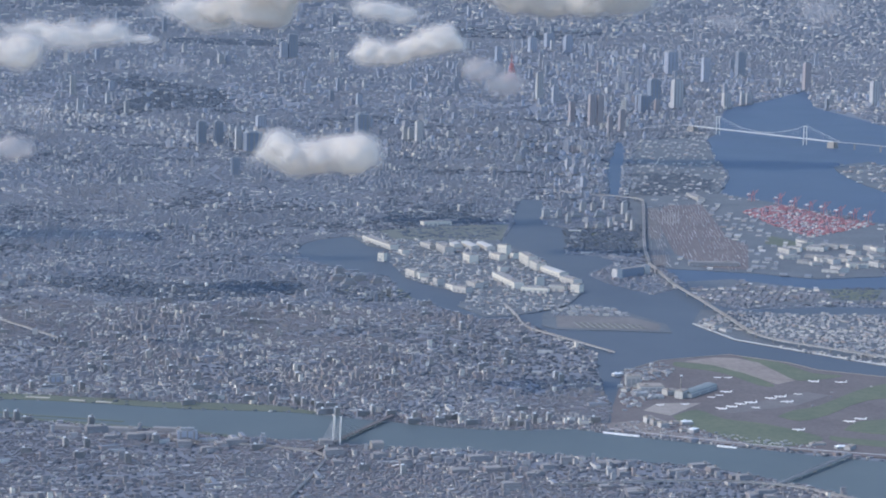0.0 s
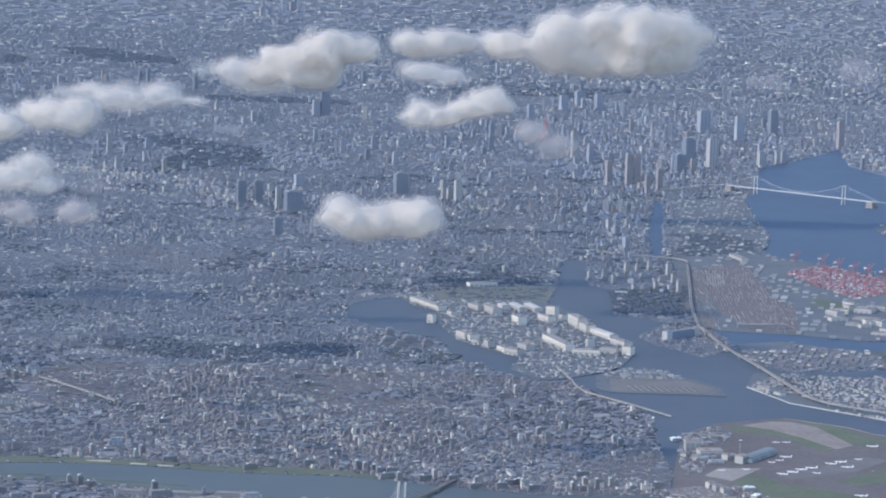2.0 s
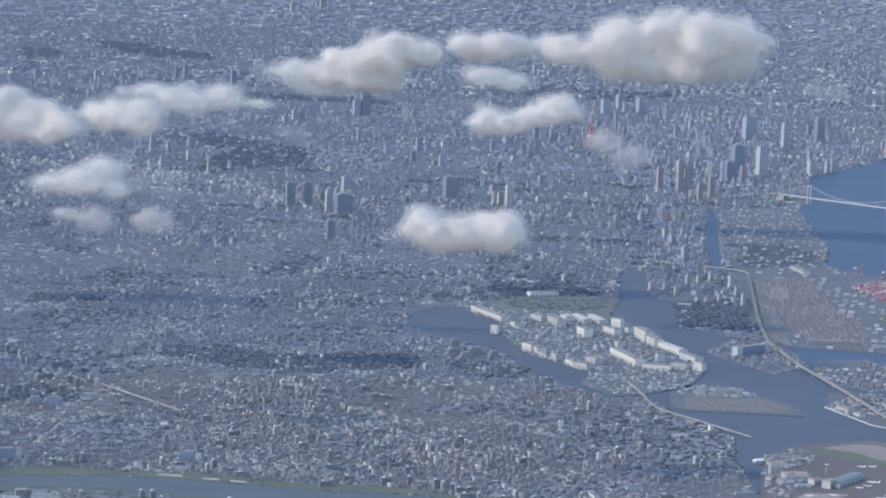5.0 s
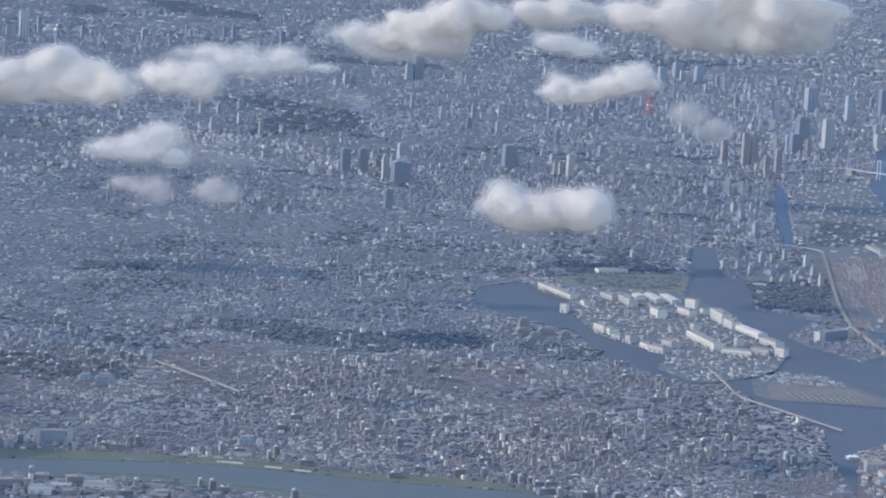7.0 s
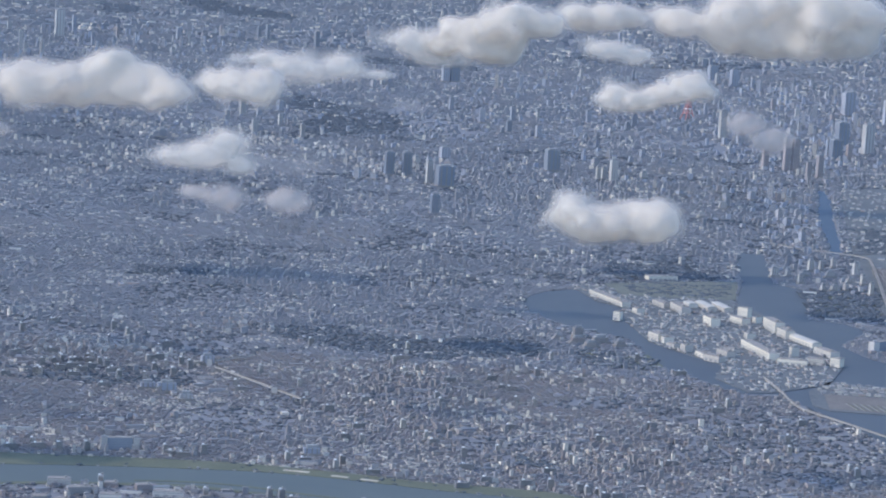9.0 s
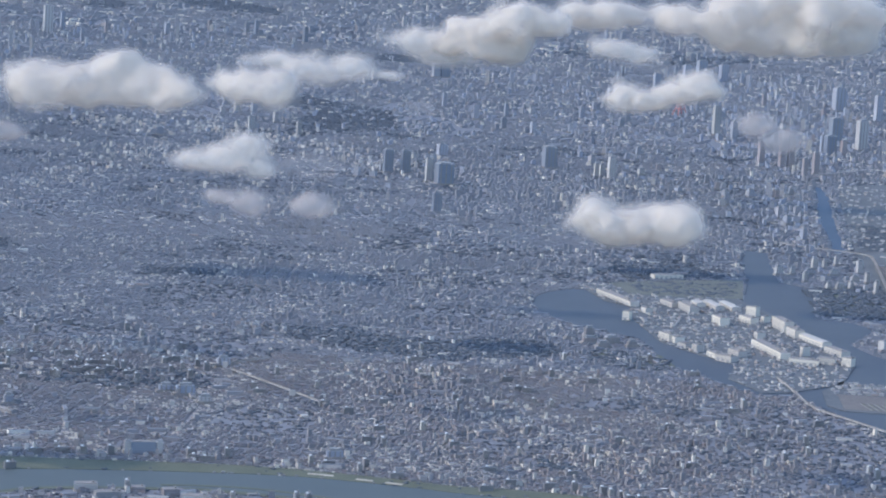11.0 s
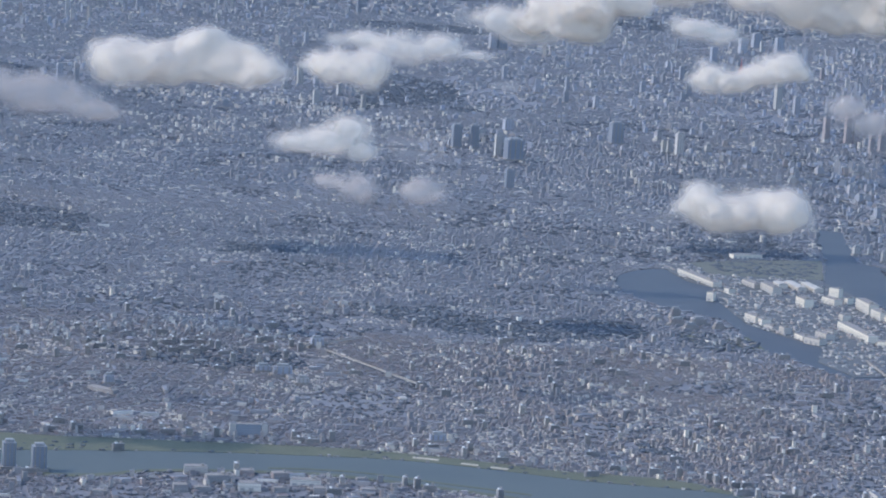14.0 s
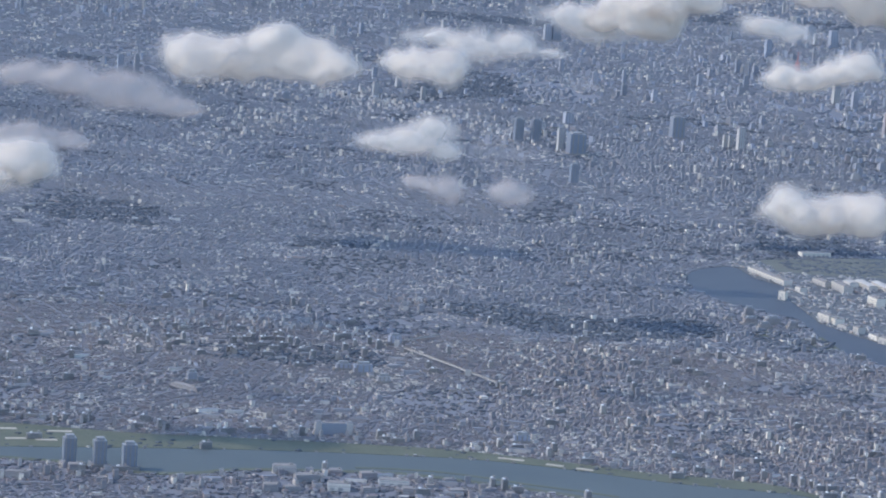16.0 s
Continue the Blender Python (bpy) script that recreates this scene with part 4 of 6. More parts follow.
MAT_BLOCKS = building_material("block_paint", [(0.0, (0.46, 0.44, 0.42)), (0.25, (0.36, 0.345, 0.34)), (0.45, (0.60, 0.57, 0.52)), (0.65, (0.42, 0.36, 0.33)), (0.8, (0.80, 0.77, 0.70)), (0.92, (0.33, 0.33, 0.35))], FLAT_ROOFS, 0.18, 0.3)


def mid_rise(width, depth, height, mat):
    """A plain block of flats or offices: body, roof room, entrance canopy."""
    t = thing("mid_rise_block", 0, 0, -300, 0, "pale mid-rise block standing above low houses", "block", "mid-rise blocks among the houses")
    m = Mesh()
    m.box(0, 0, -0.1, width, depth, height + 0.1)
    m.box(0, 0, height - 0.004, width * 1.02, depth * 1.02, 0.04)
    part("body", m, mat, t)
    m = Mesh()
    m.box(width * 0.18, depth * 0.1, height + 0.04, width * 0.3, depth * 0.4, 0.14)
    part("roof_room", m, MAT_CONCRETE, t)
    m = Mesh()
    m.box(-width * 0.1, -depth / 2 - 0.06, 0.12, width * 0.3, 0.12, 0.03)
    part("canopy", m, MAT_CONCRETE, t)
    return t


MAT_MIDRISE = building_material("mid_rise_paint", [(0.0, (0.46, 0.44, 0.42)), (0.25, (0.36, 0.345, 0.34)), (0.45, (0.58, 0.54, 0.48)), (0.65, (0.42, 0.35, 0.32)), (0.8, (0.78, 0.73, 0.64)), (0.92, (0.33, 0.33, 0.35))], FLAT_ROOFS, 0.18, 0.3, True, soot=0.5)
models = [mid_rise(w, d, h, MAT_MIDRISE) for w, d, h in ((0.6, 0.5, 0.7), (1.0, 0.5, 0.6), (0.7, 0.6, 1.0), (0.5, 0.45, 1.3), (1.2, 0.6, 0.9), (0.8, 0.5, 0.5))]
near = np.argsort(by + 0.1 * np.abs(bx + 60))[:290]
for k, i in enumerate(near):
    m = pose(bx[i], by[i], 0.0, 0, 0, pick.choice((10, 17, 24, 31, -63)))
    if k < len(models):
        models[k].matrix_basis = m
    else:
        copy_thing(models[k % len(models)], m)
rest = np.setdiff1d(np.arange(n), near)
bx, by = bx[rest], by[rest]
n = bx.size
boxes("mid_rise_blocks", bx, by, np.zeros(n), rng.uniform(0.4, 1.1, n), rng.uniform(0.35, 0.75, n), rng.uniform(0.45, 1.1, n) * np.where(rng.random(n) < 0.12, 1.5, 1.0), rng.choice([0.17, 0.3, 0.42, 0.55, -1.1], n), MAT_BLOCKS, "pale mid-rise blocks standing above low houses", "blocks")

# schools and works halls: long pale slabs among the houses
hy = rng.uniform(-70, 300, 620)
hx = rng.uniform(0, 1, 620)
hx = -54 - (hy + 400) * 0.255 + hx * (92 + (hy + 400) * 0.37)
ok = np.ones(hx.size, bool)
for w in WATERS + ISLANDS + BANKS:
    ok &= ~inside(w, hx, hy)
hx, hy = hx[ok], hy[ok]
n = hx.size
boxes("long_halls", hx, hy, np.zeros(n), rng.uniform(1.4, 3.6, n), rng.uniform(0.5, 1.0, n), rng.uniform(0.35, 0.75, n), 0.3 + rng.choice([0, 0.24, -0.24, 1.57], n), MAT_BLOCKS, "long pale schools and works halls among houses", "halls")

# factories along the south bank
for i in range(64):
    if i < 26:
        x, y = pick.uniform(5, 62), pick.uniform(-40, -13)
    else:
        x = pick.uniform(-145, 0)
        y = float(np.interp(x, [p[0] for p in SOUTH_BANK], [p[1] for p in SOUTH_BANK])) - pick.uniform(2.2, 16)
    at = np.array([x]), np.array([y])
    if any(inside(w, *at)[0] for w in WATERS):
        continue
    t = warehouse(x, y, pick.uniform(1.4, 3.6), pick.choice((12, 18, 24)), pick.uniform(0.4, 1.3), pick.uniform(1.0, 1.8), pick.random() < 0.2, "grey factory hall among the houses by the river", MAT_WORKSHOP)
    t["group"] = "factories on the south bank"
    t.location.z = 0.0

# single large blocks
MAT_HALL = building_material("hangar_cladding", [(0.0, (0.50, 0.49, 0.46)), (0.4, (0.42, 0.41, 0.39)), (0.7, (0.60, 0.58, 0.54))], FLAT_ROOFS, 0.5, 0.2, True, soot=0.4)


def slab_block(x, y, width, turn, height, depth, label):
    """A long block with two pale end towers; shade on its front put in as dark facade."""
    t = thing("slab_block", x, y, 0, turn, label, "apartment block")
    m = Mesh()
    m.box(0, 0, -0.1, width * 0.66, depth, height + 0.05)
    part("middle", m, MAT_GLASS, t)
    for s in (-1, 1):
        m = Mesh()
        m.box(s * width * 0.42, 0, -0.1, width * 0.16, depth * 1.15, height + 0.22)
        end = part("end_tower", m, MAT_PALE, t)
        m = Mesh()
        m.box(s * width * 0.42, 0, height + 0.124, width * 0.1, depth * 0.5, 0.16)
        part("plant_room", m, MAT_STEEL, end)
    m = Mesh()
    m.box(0, 0, height - 0.046, width * 0.6, depth * 0.8, 0.1)
    part("roof", m, MAT_CONCRETE, t)


slab_block(-98.2, 31.0, 6.2, 16, 2.2, 1.0, "long riverside block with pale end towers")
for x, y, w, turn, h in ((-96.8, 110.6, 2.4, 22, 2.0), (-99.4, 80.9, 3.3, 18, 2.0), (-103.3, 83.0, 2.6, 18, 1.4), (-94.9, 74.9, 2.2, 16, 1.4), (-127.5, 62.3, 1.6, 20, 1.8), (-67.8, 37.4, 2.6, 16, 1.5), (-38.6, -7.6, 3.2, 12, 2.0), (-26.4, -8.2, 0.9, 10, 1.6)):
    high_rise(x, y, w, 1.2, h, turn, MAT_TOWER, "grey office block standing above low houses", "office blocks among the houses")
warehouse(-127.6, 55.2, 6.0, -30, 0.6, 1.5, False, "long hall with a pale flat roof among houses", MAT_WORKSHOP)
for x, y, w, turn, h in ((-42.2, -2.6, 5.6, -3, 0.9), (-50.3, -2.4, 6.2, -4, 0.7), (-58.8, -1.4, 4.4, -6, 0.55)):
    warehouse(x, y, w, turn, h, 1.4, False, "long grey works building on the south bank", MAT_WORKSHOP)
for x, y, w, turn, h in ((-102, 3.0, 3.6, 12, 1.0), (-97.5, -0.5, 4.2, 12, 0.8), (-92.6, -5.0, 3.4, 10, 1.1), (-85, 1.0, 4.6, 8, 0.8)):
    warehouse(x, y, w, turn, h, 1.7, False, "large pale flat-roofed works on the south bank", MAT_HALL)


def house(width, depth, height, mat, roof_mat):
    """A small house under a pitched roof, at the origin."""
    t = thing("house", 0, 0, -300, 0, "small two-storey house with a pitched grey roof", "house", "houses by the river")
    m = Mesh()
    m.box(0, 0, -0.05, width, depth, height + 0.05)
    part("storey", m, mat, t)
    m = Mesh()
    m.gable(0, 0, 0.004, width * 1.1, depth * 1.12, height, height * 0.45)
    part("roof", m, roof_mat, t)
    return t


MAT_TILE = mottled("roof_tile", (0.15, 0.155, 0.18), (0.21, 0.21, 0.23), 0.6, 4.0, 0.6)
MAT_TILE_BROWN = mottled("brown_roof_tile", (0.17, 0.15, 0.15), (0.23, 0.19, 0.18), 0.6, 4.0, 0.6)
types = [house(0.5, 0.42, 0.26, MAT_WORKSHOP, MAT_TILE), house(0.42, 0.4, 0.3, MAT_WORKSHOP, MAT_TILE_BROWN), house(0.62, 0.45, 0.26, MAT_WORKSHOP, MAT_TILE), house(0.46, 0.36, 0.34, MAT_APART, MAT_TILE)]
made = 0
while made < 290:
    if made < 150:
        x = pick.uniform(-140, 45)
        y = float(np.interp(x, [p[0] for p in SOUTH_BANK], [p[1] for p in SOUTH_BANK])) - pick.uniform(2.0, 14)
    else:
        x = pick.uniform(-140, 24)
        y = float(np.interp(x, [p[0] for p in NORTH_EDGE], [p[1] for p in NORTH_EDGE])) + pick.uniform(1.0, 9)
    m = pose(x, y, 0.0, 0, 0, pick.choice((5, 15, 22, 28, 108)))
    if made < len(types):
        types[made].matrix_basis = m
    else:
        copy_thing(types[made % len(types)], m)
    made += 1

# three slim towers on the south bank
for x, y, w, h in ((-134.0, -3.6, 1.9, 4.4), (-129.5, -2.9, 1.9, 4.2), (-124.9, -3.0, 2.1, 4.0)):
    high_rise(x, y, w, 1.6, h, 24, MAT_GLASS, "pale riverside apartment tower with dark recessed side", "riverside towers")


# ---- bridges and viaducts ----
def cable_bridge():
    t = thing("cable_stayed_bridge", 0, 0, 0, 0, "pale cable-stayed road bridge over the river", "bridge")
    a, b = Vector((-16.3, -9.5, 0.55)), Vector((-6.8, 16.5, 0.55))
    d = (b - a).normalized()
    m = Mesh()
    m.beam(a, b, 0.75, 0.14)
    part("deck", m, MAT_TARMAC, t)
    m = Mesh()
    m.beam(a - d * 9 - Vector((0, 0, 0.25)), a, 0.75, 0.14)
    part("approach", m, MAT_TARMAC, t)
    side = Vector((d.y, -d.x, 0))
    foot = a + d * 4.2
    for s in (-0.6, 0.6):
        m = Mesh()
        m.beam(foot + side * s - Vector((0, 0, 0.6)), foot + side * s * 0.9 + d * 0.5 + Vector((0, 0, 3.9)), 0.26, 0.32)
        part("pylon", m, MAT_BRIDGE, t)
        for k in range(6):
            for way in (-1, 1):
                m = Mesh()
                m.beam(foot + side * s + d * 0.4 + Vector((0, 0, 1.9 + k * 0.36)), foot + side * s + d * way * (1.5 + k * (0.75 if way < 0 else 1.5)) + Vector((0, 0, 0.1)), 0.045)
                part("stay_cable", m, MAT_STEEL, t)
    for k in range(5):
        m = Mesh()
        p = a.lerp(b, (k + 0.5) / 5)
        m.box(p.x, p.y, -0.2, 0.35, 1.0, 0.7, 20)
        part("pier", m, MAT_CONCRETE, t)


def suspension_bridge():
    t = thing("suspension_bridge", 0, 0, 0, 0, "white suspension bridge across the bay", "bridge")
    west, east = Vector((87.6, 556, 0)), Vector((116.6, 524.4, 0))
    d = (east - west).normalized()
    side = Vector((d.y, -d.x, 0))
    deck = 2.3
    up = Vector((0, 0, 1))
    for foot in (west, east):
        m = Mesh()
        for s in (-1, 1):
            m.beam(foot + side * s * 0.9 - up * 0.3, foot + side * s * 0.75 + up * 7.0, 0.24, 0.28)
        mast = part("tower", m, MAT_BRIDGE, t)
        for z in (1.6, 4.4, 6.7):
            m = Mesh()
            m.beam(foot - side * 0.9 + up * z, foot + side * 0.9 + up * z, 0.22, 0.22)
            part("cross_beam", m, MAT_BRIDGE, mast)
    m = Mesh()
    m.beam(west - d * 13 + up * deck, east + d * 13 + up * deck, 1.0, 0.28)
    part("deck", m, MAT_BRIDGE, t)
    m = Mesh()
    pts = smooth([tuple(west - d * 13)[:2], (70, 566), (58, 548), (52, 542)], 6)
    sweep(m, [Vector((p[0], p[1], deck)) for p in pts], 0.6, 0.18)
    part("west_approach", m, MAT_DECK, t)
    m = Mesh()
    pts = smooth([tuple(east + d * 13)[:2], (138, 506), (160, 482), (200, 440)], 6)
    sweep(m, [Vector((p[0], p[1], deck)) for p in pts], 0.6, 0.18)
    part("east_approach", m, MAT_DECK, t)
    for k, p in enumerate(pts[1::3]):
        m = Mesh()
        m.box(p[0], p[1], -0.2, 0.5, 0.9, deck)
        part("pier", m, MAT_CONCRETE, t)
    for s in (-0.7, 0.7):
        m = Mesh()
        line = []
        for k in range(-12, 45):
            u = k / 32
            if u < 0:
                z = 7.0 + u * 32 * (7.0 - 2.5) / 12
            elif u > 1:
                z = 7.0 - (u - 1) * 32 * (7.0 - 2.5) / 12
            else:
                z = 2.9 + 4.1 * (2 * u - 1) ** 2
            line.append(west.lerp(east, u) + side * s + up * z)
        sweep(m, line, 0.06, 0.06)
        part("main_cable", m, MAT_BRIDGE, t)
        for p in line[2:-2:2]:
            m = Mesh()
            m.beam((p.x, p.y, deck), p, 0.025)
            part("hanger", m, MAT_BRIDGE, t)
    for foot in (west - d * 13, east + d * 13):
        m = Mesh()
        m.box(foot.x, foot.y, -0.2, 3.4, 2.6, 2.4, math.degrees(math.atan2(d.y, d.x)), 0.8)
        part("anchorage", m, MAT_CONCRETE, t, "pale concrete anchorage")


def girder_bridge(a, b, width, piers, label):
    t = thing("girder_bridge", 0, 0, 0, 0, label, "bridge")
    a, b = Vector(a), Vector(b)
    m = Mesh()
    m.beam(a, b, width, 0.2)
    part("deck", m, MAT_STEEL, t)
    for s in (-1, 1):
        d = (b - a).normalized()
        off = Vector((d.y, -d.x, 0)) * s * width * 0.47
        m = Mesh()
        m.beam(a + off + Vector((0, 0, 0.16)), b + off + Vector((0, 0, 0.16)), 0.06, 0.14)
        part("parapet", m, MAT_CONCRETE, t)
    for k in range(piers):
        p = a.lerp(b, (k + 0.5) / piers)
        m = Mesh()
        m.box(p.x, p.y, -0.2, 0.3, width * 0.8, p.z + 0.2, math.degrees(math.atan2(b.y - a.y, b.x - a.x)))
        part("pier", m, MAT_CONCRETE, t)


def sweep(mesh, pts, width, height, shift=0.0, lift=0.0):
    """One unbroken bar of that section along pts."""
    n, v = len(pts), []
    for i, p in enumerate(pts):
        a, b = pts[max(i - 1, 0)], pts[min(i + 1, n - 1)]
        d = (b - a).normalized()
        side = Vector((d.y, -d.x, 0)).normalized()
        c = p + side * shift + Vector((0, 0, lift))
        for s, h in ((-1, -1), (1, -1), (1, 1), (-1, 1)):
            v.append(tuple(c + side * (s * width / 2) + Vector((0, 0, h * height / 2))))
    f = [(3, 2, 1, 0), tuple(range(4 * n - 4, 4 * n))]
    for i in range(n - 1):
        for k in range(4):
            f.append((4 * i + k, 4 * i + (k + 1) % 4, 4 * i + 4 + (k + 1) % 4, 4 * i + 4 + k))
    mesh.add(v, f)


def viaduct(pts, width, z, label, lanes=1):
    """A raised road with parapets, on piers."""
    t = thing("viaduct", 0, 0, 0, 0, label, "elevated road", "elevated roads")
    line = smooth(pts, 6)
    for lane in range(lanes):
        shift = (lane - (lanes - 1) / 2) * width * 2.1
        run = [Vector((p[0] + shift, p[1], z)) for p in line]
        m = Mesh()
        sweep(m, run, width, 0.16)
        deck = part("deck", m, MAT_DECK, t)
        for s in (-1, 1):
            m = Mesh()
            sweep(m, run, 0.07, 0.12, s * width * 0.5, 0.13)
            part("parapet", m, MAT_CONCRETE, deck)
    for p in line[1::4]:
        m = Mesh()
        m.box(p[0], p[1], -0.2, 0.3, 0.3, z + 0.15)
        part("pier", m, MAT_CONCRETE, t)


cable_bridge()
suspension_bridge()
girder_bridge((53.6, -27.6, 0.5), (67.4, -5.0, 0.6), 0.6, 5, "slim grey girder bridge at the river mouth")
viaduct([(45.3, 203), (49.4, 171), (53.8, 149), (58.2, 126), (61.5, 108), (66, 99.5), (74, 92.5), (84, 84), (110, 66)], 0.23, 0.9, "pale twin expressway crossing the harbour channel", 2)
viaduct([(26, 352), (30.9, 346.6), (40.7, 342.3), (48.6, 336.2), (49.2, 322), (47.6, 283), (45.6, 237), (45.3, 203)], 0.22, 0.9, "curving pale expressway past the rail yard", 2)
viaduct([(11, 140), (12.6, 131), (13.8, 124), (16.1, 110.3), (23.4, 98.2), (32.8, 83.4)], 0.3, 0.4, "pale road on a low causeway into the inlet", 1)
viaduct([(-99.2, 107.5), (-94.4, 114), (-89.2, 120.9)], 0.3, 0.75, "straight pale railway viaduct between houses", 1)
viaduct([(-94.6, 105.9), (-85.2, 94.1), (-78, 84.8), (-73.6, 79)], 0.3, 0.75, "straight pale railway viaduct between houses", 1)
viaduct([(20, -32), (40, -27), (54, -28), (62, -34), (75, -46)], 0.26, 0.5, "pale expressway near the river mouth", 2)
viaduct([(-35, -8.5), (-25, -10.5), (-16.5, -15), (-16.2, -25), (-19, -45)], 0.28, 0.4, "curving ramp to the river bridge", 1)


# ---- airfield ----
def airliner(x, y, turn, size):
    t = thing("airliner", x, y, 0.23, turn, "white passenger jet parked on the tarmac", "aeroplane", "parked aeroplanes")
    k = size
    m = Mesh()
    z = 0.17 * k
    m.tube((-0.95 * k, 0, z), (0.8 * k, 0, z), 0.1 * k, 0.1 * k)
    m.tube((0.8 * k, 0, z), (1.05 * k, 0, z - 0.03 * k), 0.1 * k, 0.02 * k)
    m.tube((-1.35 * k, 0, z + 0.05 * k), (-0.95 * k, 0, z), 0.02 * k, 0.1 * k)
    part("fuselage", m, MAT_WHITE, t)
    for s in (-1, 1):
        m = Mesh()
        pts = [(0.3 * k, 0), (-0.1 * k, 0), (-0.45 * k, s * 1.0 * k), (-0.3 * k, s * 1.0 * k)]
        m.slab(pts, z - 0.04 * k, z)
        wing = part("wing", m, MAT_WHITE, t)
        m = Mesh()
        m.tube((0.22 * k, s * 0.36 * k, z - 0.08 * k), (-0.05 * k, s * 0.36 * k, z - 0.08 * k), 0.055 * k, 0.045 * k)
        part("engine", m, MAT_STEEL, wing)
        m = Mesh()
        m.slab([(-1.05 * k, 0), (-1.2 * k, 0), (-1.35 * k, s * 0.38 * k), (-1.25 * k, s * 0.38 * k)], z + 0.03 * k, z + 0.06 * k)
        part("tailplane", m, MAT_WHITE, t)
    m = Mesh()
    m.add([(-0.9 * k, 0.02, z), (-1.3 * k, 0.02, z), (-1.42 * k, 0.02, z + 0.42 * k), (-1.25 * k, 0.02, z + 0.42 * k), (-0.9 * k, -0.02, z), (-1.3 * k, -0.02, z), (-1.42 * k, -0.02, z + 0.42 * k), (-1.25 * k, -0.02, z + 0.42 * k)],
          [(0, 1, 2, 3), (7, 6, 5, 4), (0, 3, 7, 4), (1, 0, 4, 5), (2, 1, 5, 6), (3, 2, 6, 7)])
    part("tail_fin", m, MAT_WHITE, t)
    for px, py in ((0.7, 0), (-0.1, 0.14), (-0.1, -0.14)):
        m = Mesh()
        m.tube((px * k, py * k, -0.03), (px * k, py * k, z), 0.035 * k, 0.03 * k, 6)
        part("landing_gear", m, MAT_STEEL, t)


PLANES = [(49.3, 30.8), (51.2, 32.8), (53.0, 35.3), (54.9, 36.9), (55.4, 32.6), (58.8, 41.3), (60.7, 43.2), (61.4, 38.5), (64.2, 46.2), (51.3, 46.2), (49.9, 43.0), (48.3, 41.0), (38.8, 32.5), (43.2, 34.0), (73.3, 58.6), (68.3, 58.8), (50.8, 60.1), (52.8, 60.5), (70.4, 22.6), (72.6, 25.0), (60.9, 14.4)]
SMALL = (4, 8, 10, 11, 12, 13, 16, 17)
for i, (x, y) in enumerate(PLANES):
    airliner(x, y, 150 + (i * 7) % 25, 0.62 if i in SMALL else 0.92)




def hangar(x, y, width, depth, height, turn, roof, mat, label):
    t = thing("hangar", x, y, 0.2, turn, label, "hangar", "airfield buildings")
    m = Mesh()
    m.box(0, 0, -0.1, width, depth, height + 0.1)
    hall = part("hall", m, MAT_HALL, t)
    m = Mesh()
    if roof == "curve":
        m.vault(0, 0, height, width * 1.02, depth * 1.04, 0.004, 0.35)
    else:
        m.box(0, 0, height + 0.004, width * 0.96, depth * 0.94, 0.1)
        m.box(-width * 0.2, 0, height + 0.1, width * 0.2, depth * 0.3, 0.2)
    part("roof", m, mat, t)
    for k in range(3):
        m = Mesh()
        m.box(-width / 3 + k * width / 3, -depth / 2 - 0.03, 0, width * 0.28, 0.06, height * 0.8)
        part("hangar_door", m, MAT_STEEL, hall)


hangar(46.4, 45.2, 10.4, 2.4, 0.8, 60, "curve", MAT_BLUE_ROOF, "long hangar with a blue-green curved roof")
hangar(43.2, 40.6, 2.6, 1.6, 1.3, 60, "flat", MAT_APRON, "white end block of the long hangar")
hangar(34.9, 50.0, 2.6, 2.2, 2.0, 6, "flat", MAT_APRON, "tall white hangar with an open dark mouth")
hangar(38.0, 46.8, 4.4, 3.6, 0.9, 8, "flat", MAT_APRON, "pale maintenance hangar beside the apron")
hangar(41.2, 43.0, 2.2, 1.8, 0.9, 30, "flat", MAT_APRON, "white maintenance hangar beside the apron")
hangar(36.0, 41.0, 2.4, 1.6, 0.6, 14, "flat", MAT_STEEL, "grey maintenance hangar beside the apron")
hangar(38.6, 39.4, 2.6, 1.4, 0.5, 12, "flat", MAT_STEEL, "grey maintenance hangar beside the apron")
for k, (x, y) in enumerate(((36.3, 17.6), (37.3, 15.8), (38.5, 14.2))):
    hangar(x, y, 1.5, 1.6, 1.0 - 0.1 * k, 20, "flat", MAT_APRON, "white terminal block near the river bank")
for k, (x, y) in enumerate(((41.9, 11.6), (43.3, 10.8), (39.0, 65.2), (39.6, 62.8), (66.6, 1.2), (68.0, 0.9), (40.6, 17.5), (42.6, 17.0), (63.0, 3.4), (33.4, 45.0), (32.6, 60.5))):
    hangar(x, y, 1.5 + (k % 3) * 0.5, 1.1, 0.3 + (k % 2) * 0.2, (20, 60, 24, 15)[k % 4], "flat", MAT_WHITE if k % 3 == 1 else MAT_APRON, "low pale shed on the airfield")
m = Mesh()
m.beam((28.4, 8.6, 0.1), (34.2, 6.4, 0.1), 0.5, 0.35)
tagged(part("breakwater", m, MAT_WHITE), "pale concrete breakwater at the river's edge", "breakwater")
m = Mesh()
m.beam((46.5, 0.6, 0.1), (49.6, -0.6, 0.1), 0.4, 0.35)
tagged(part("breakwater", m, MAT_WHITE), "short pale concrete breakwater in the river", "breakwater")
t = thing("control_tower", 43.6, 49.8, 0.2, 0, "slim pale airfield tower with a glazed cab", "control tower")
m = Mesh()
m.tube((0, 0, -0.1), (0, 0, 1.9), 0.16, 0.13)
part("stem", m, MAT_CONCRETE, t)
m = Mesh()
m.tube((0, 0, 1.9), (0, 0, 2.15), 0.16, 0.27)
part("cab", m, MAT_DARK, t)
m = Mesh()
m.tube((0, 0, 2.154), (0, 0, 2.3), 0.29, 0.24)
part("roof", m, MAT_WHITE, t)


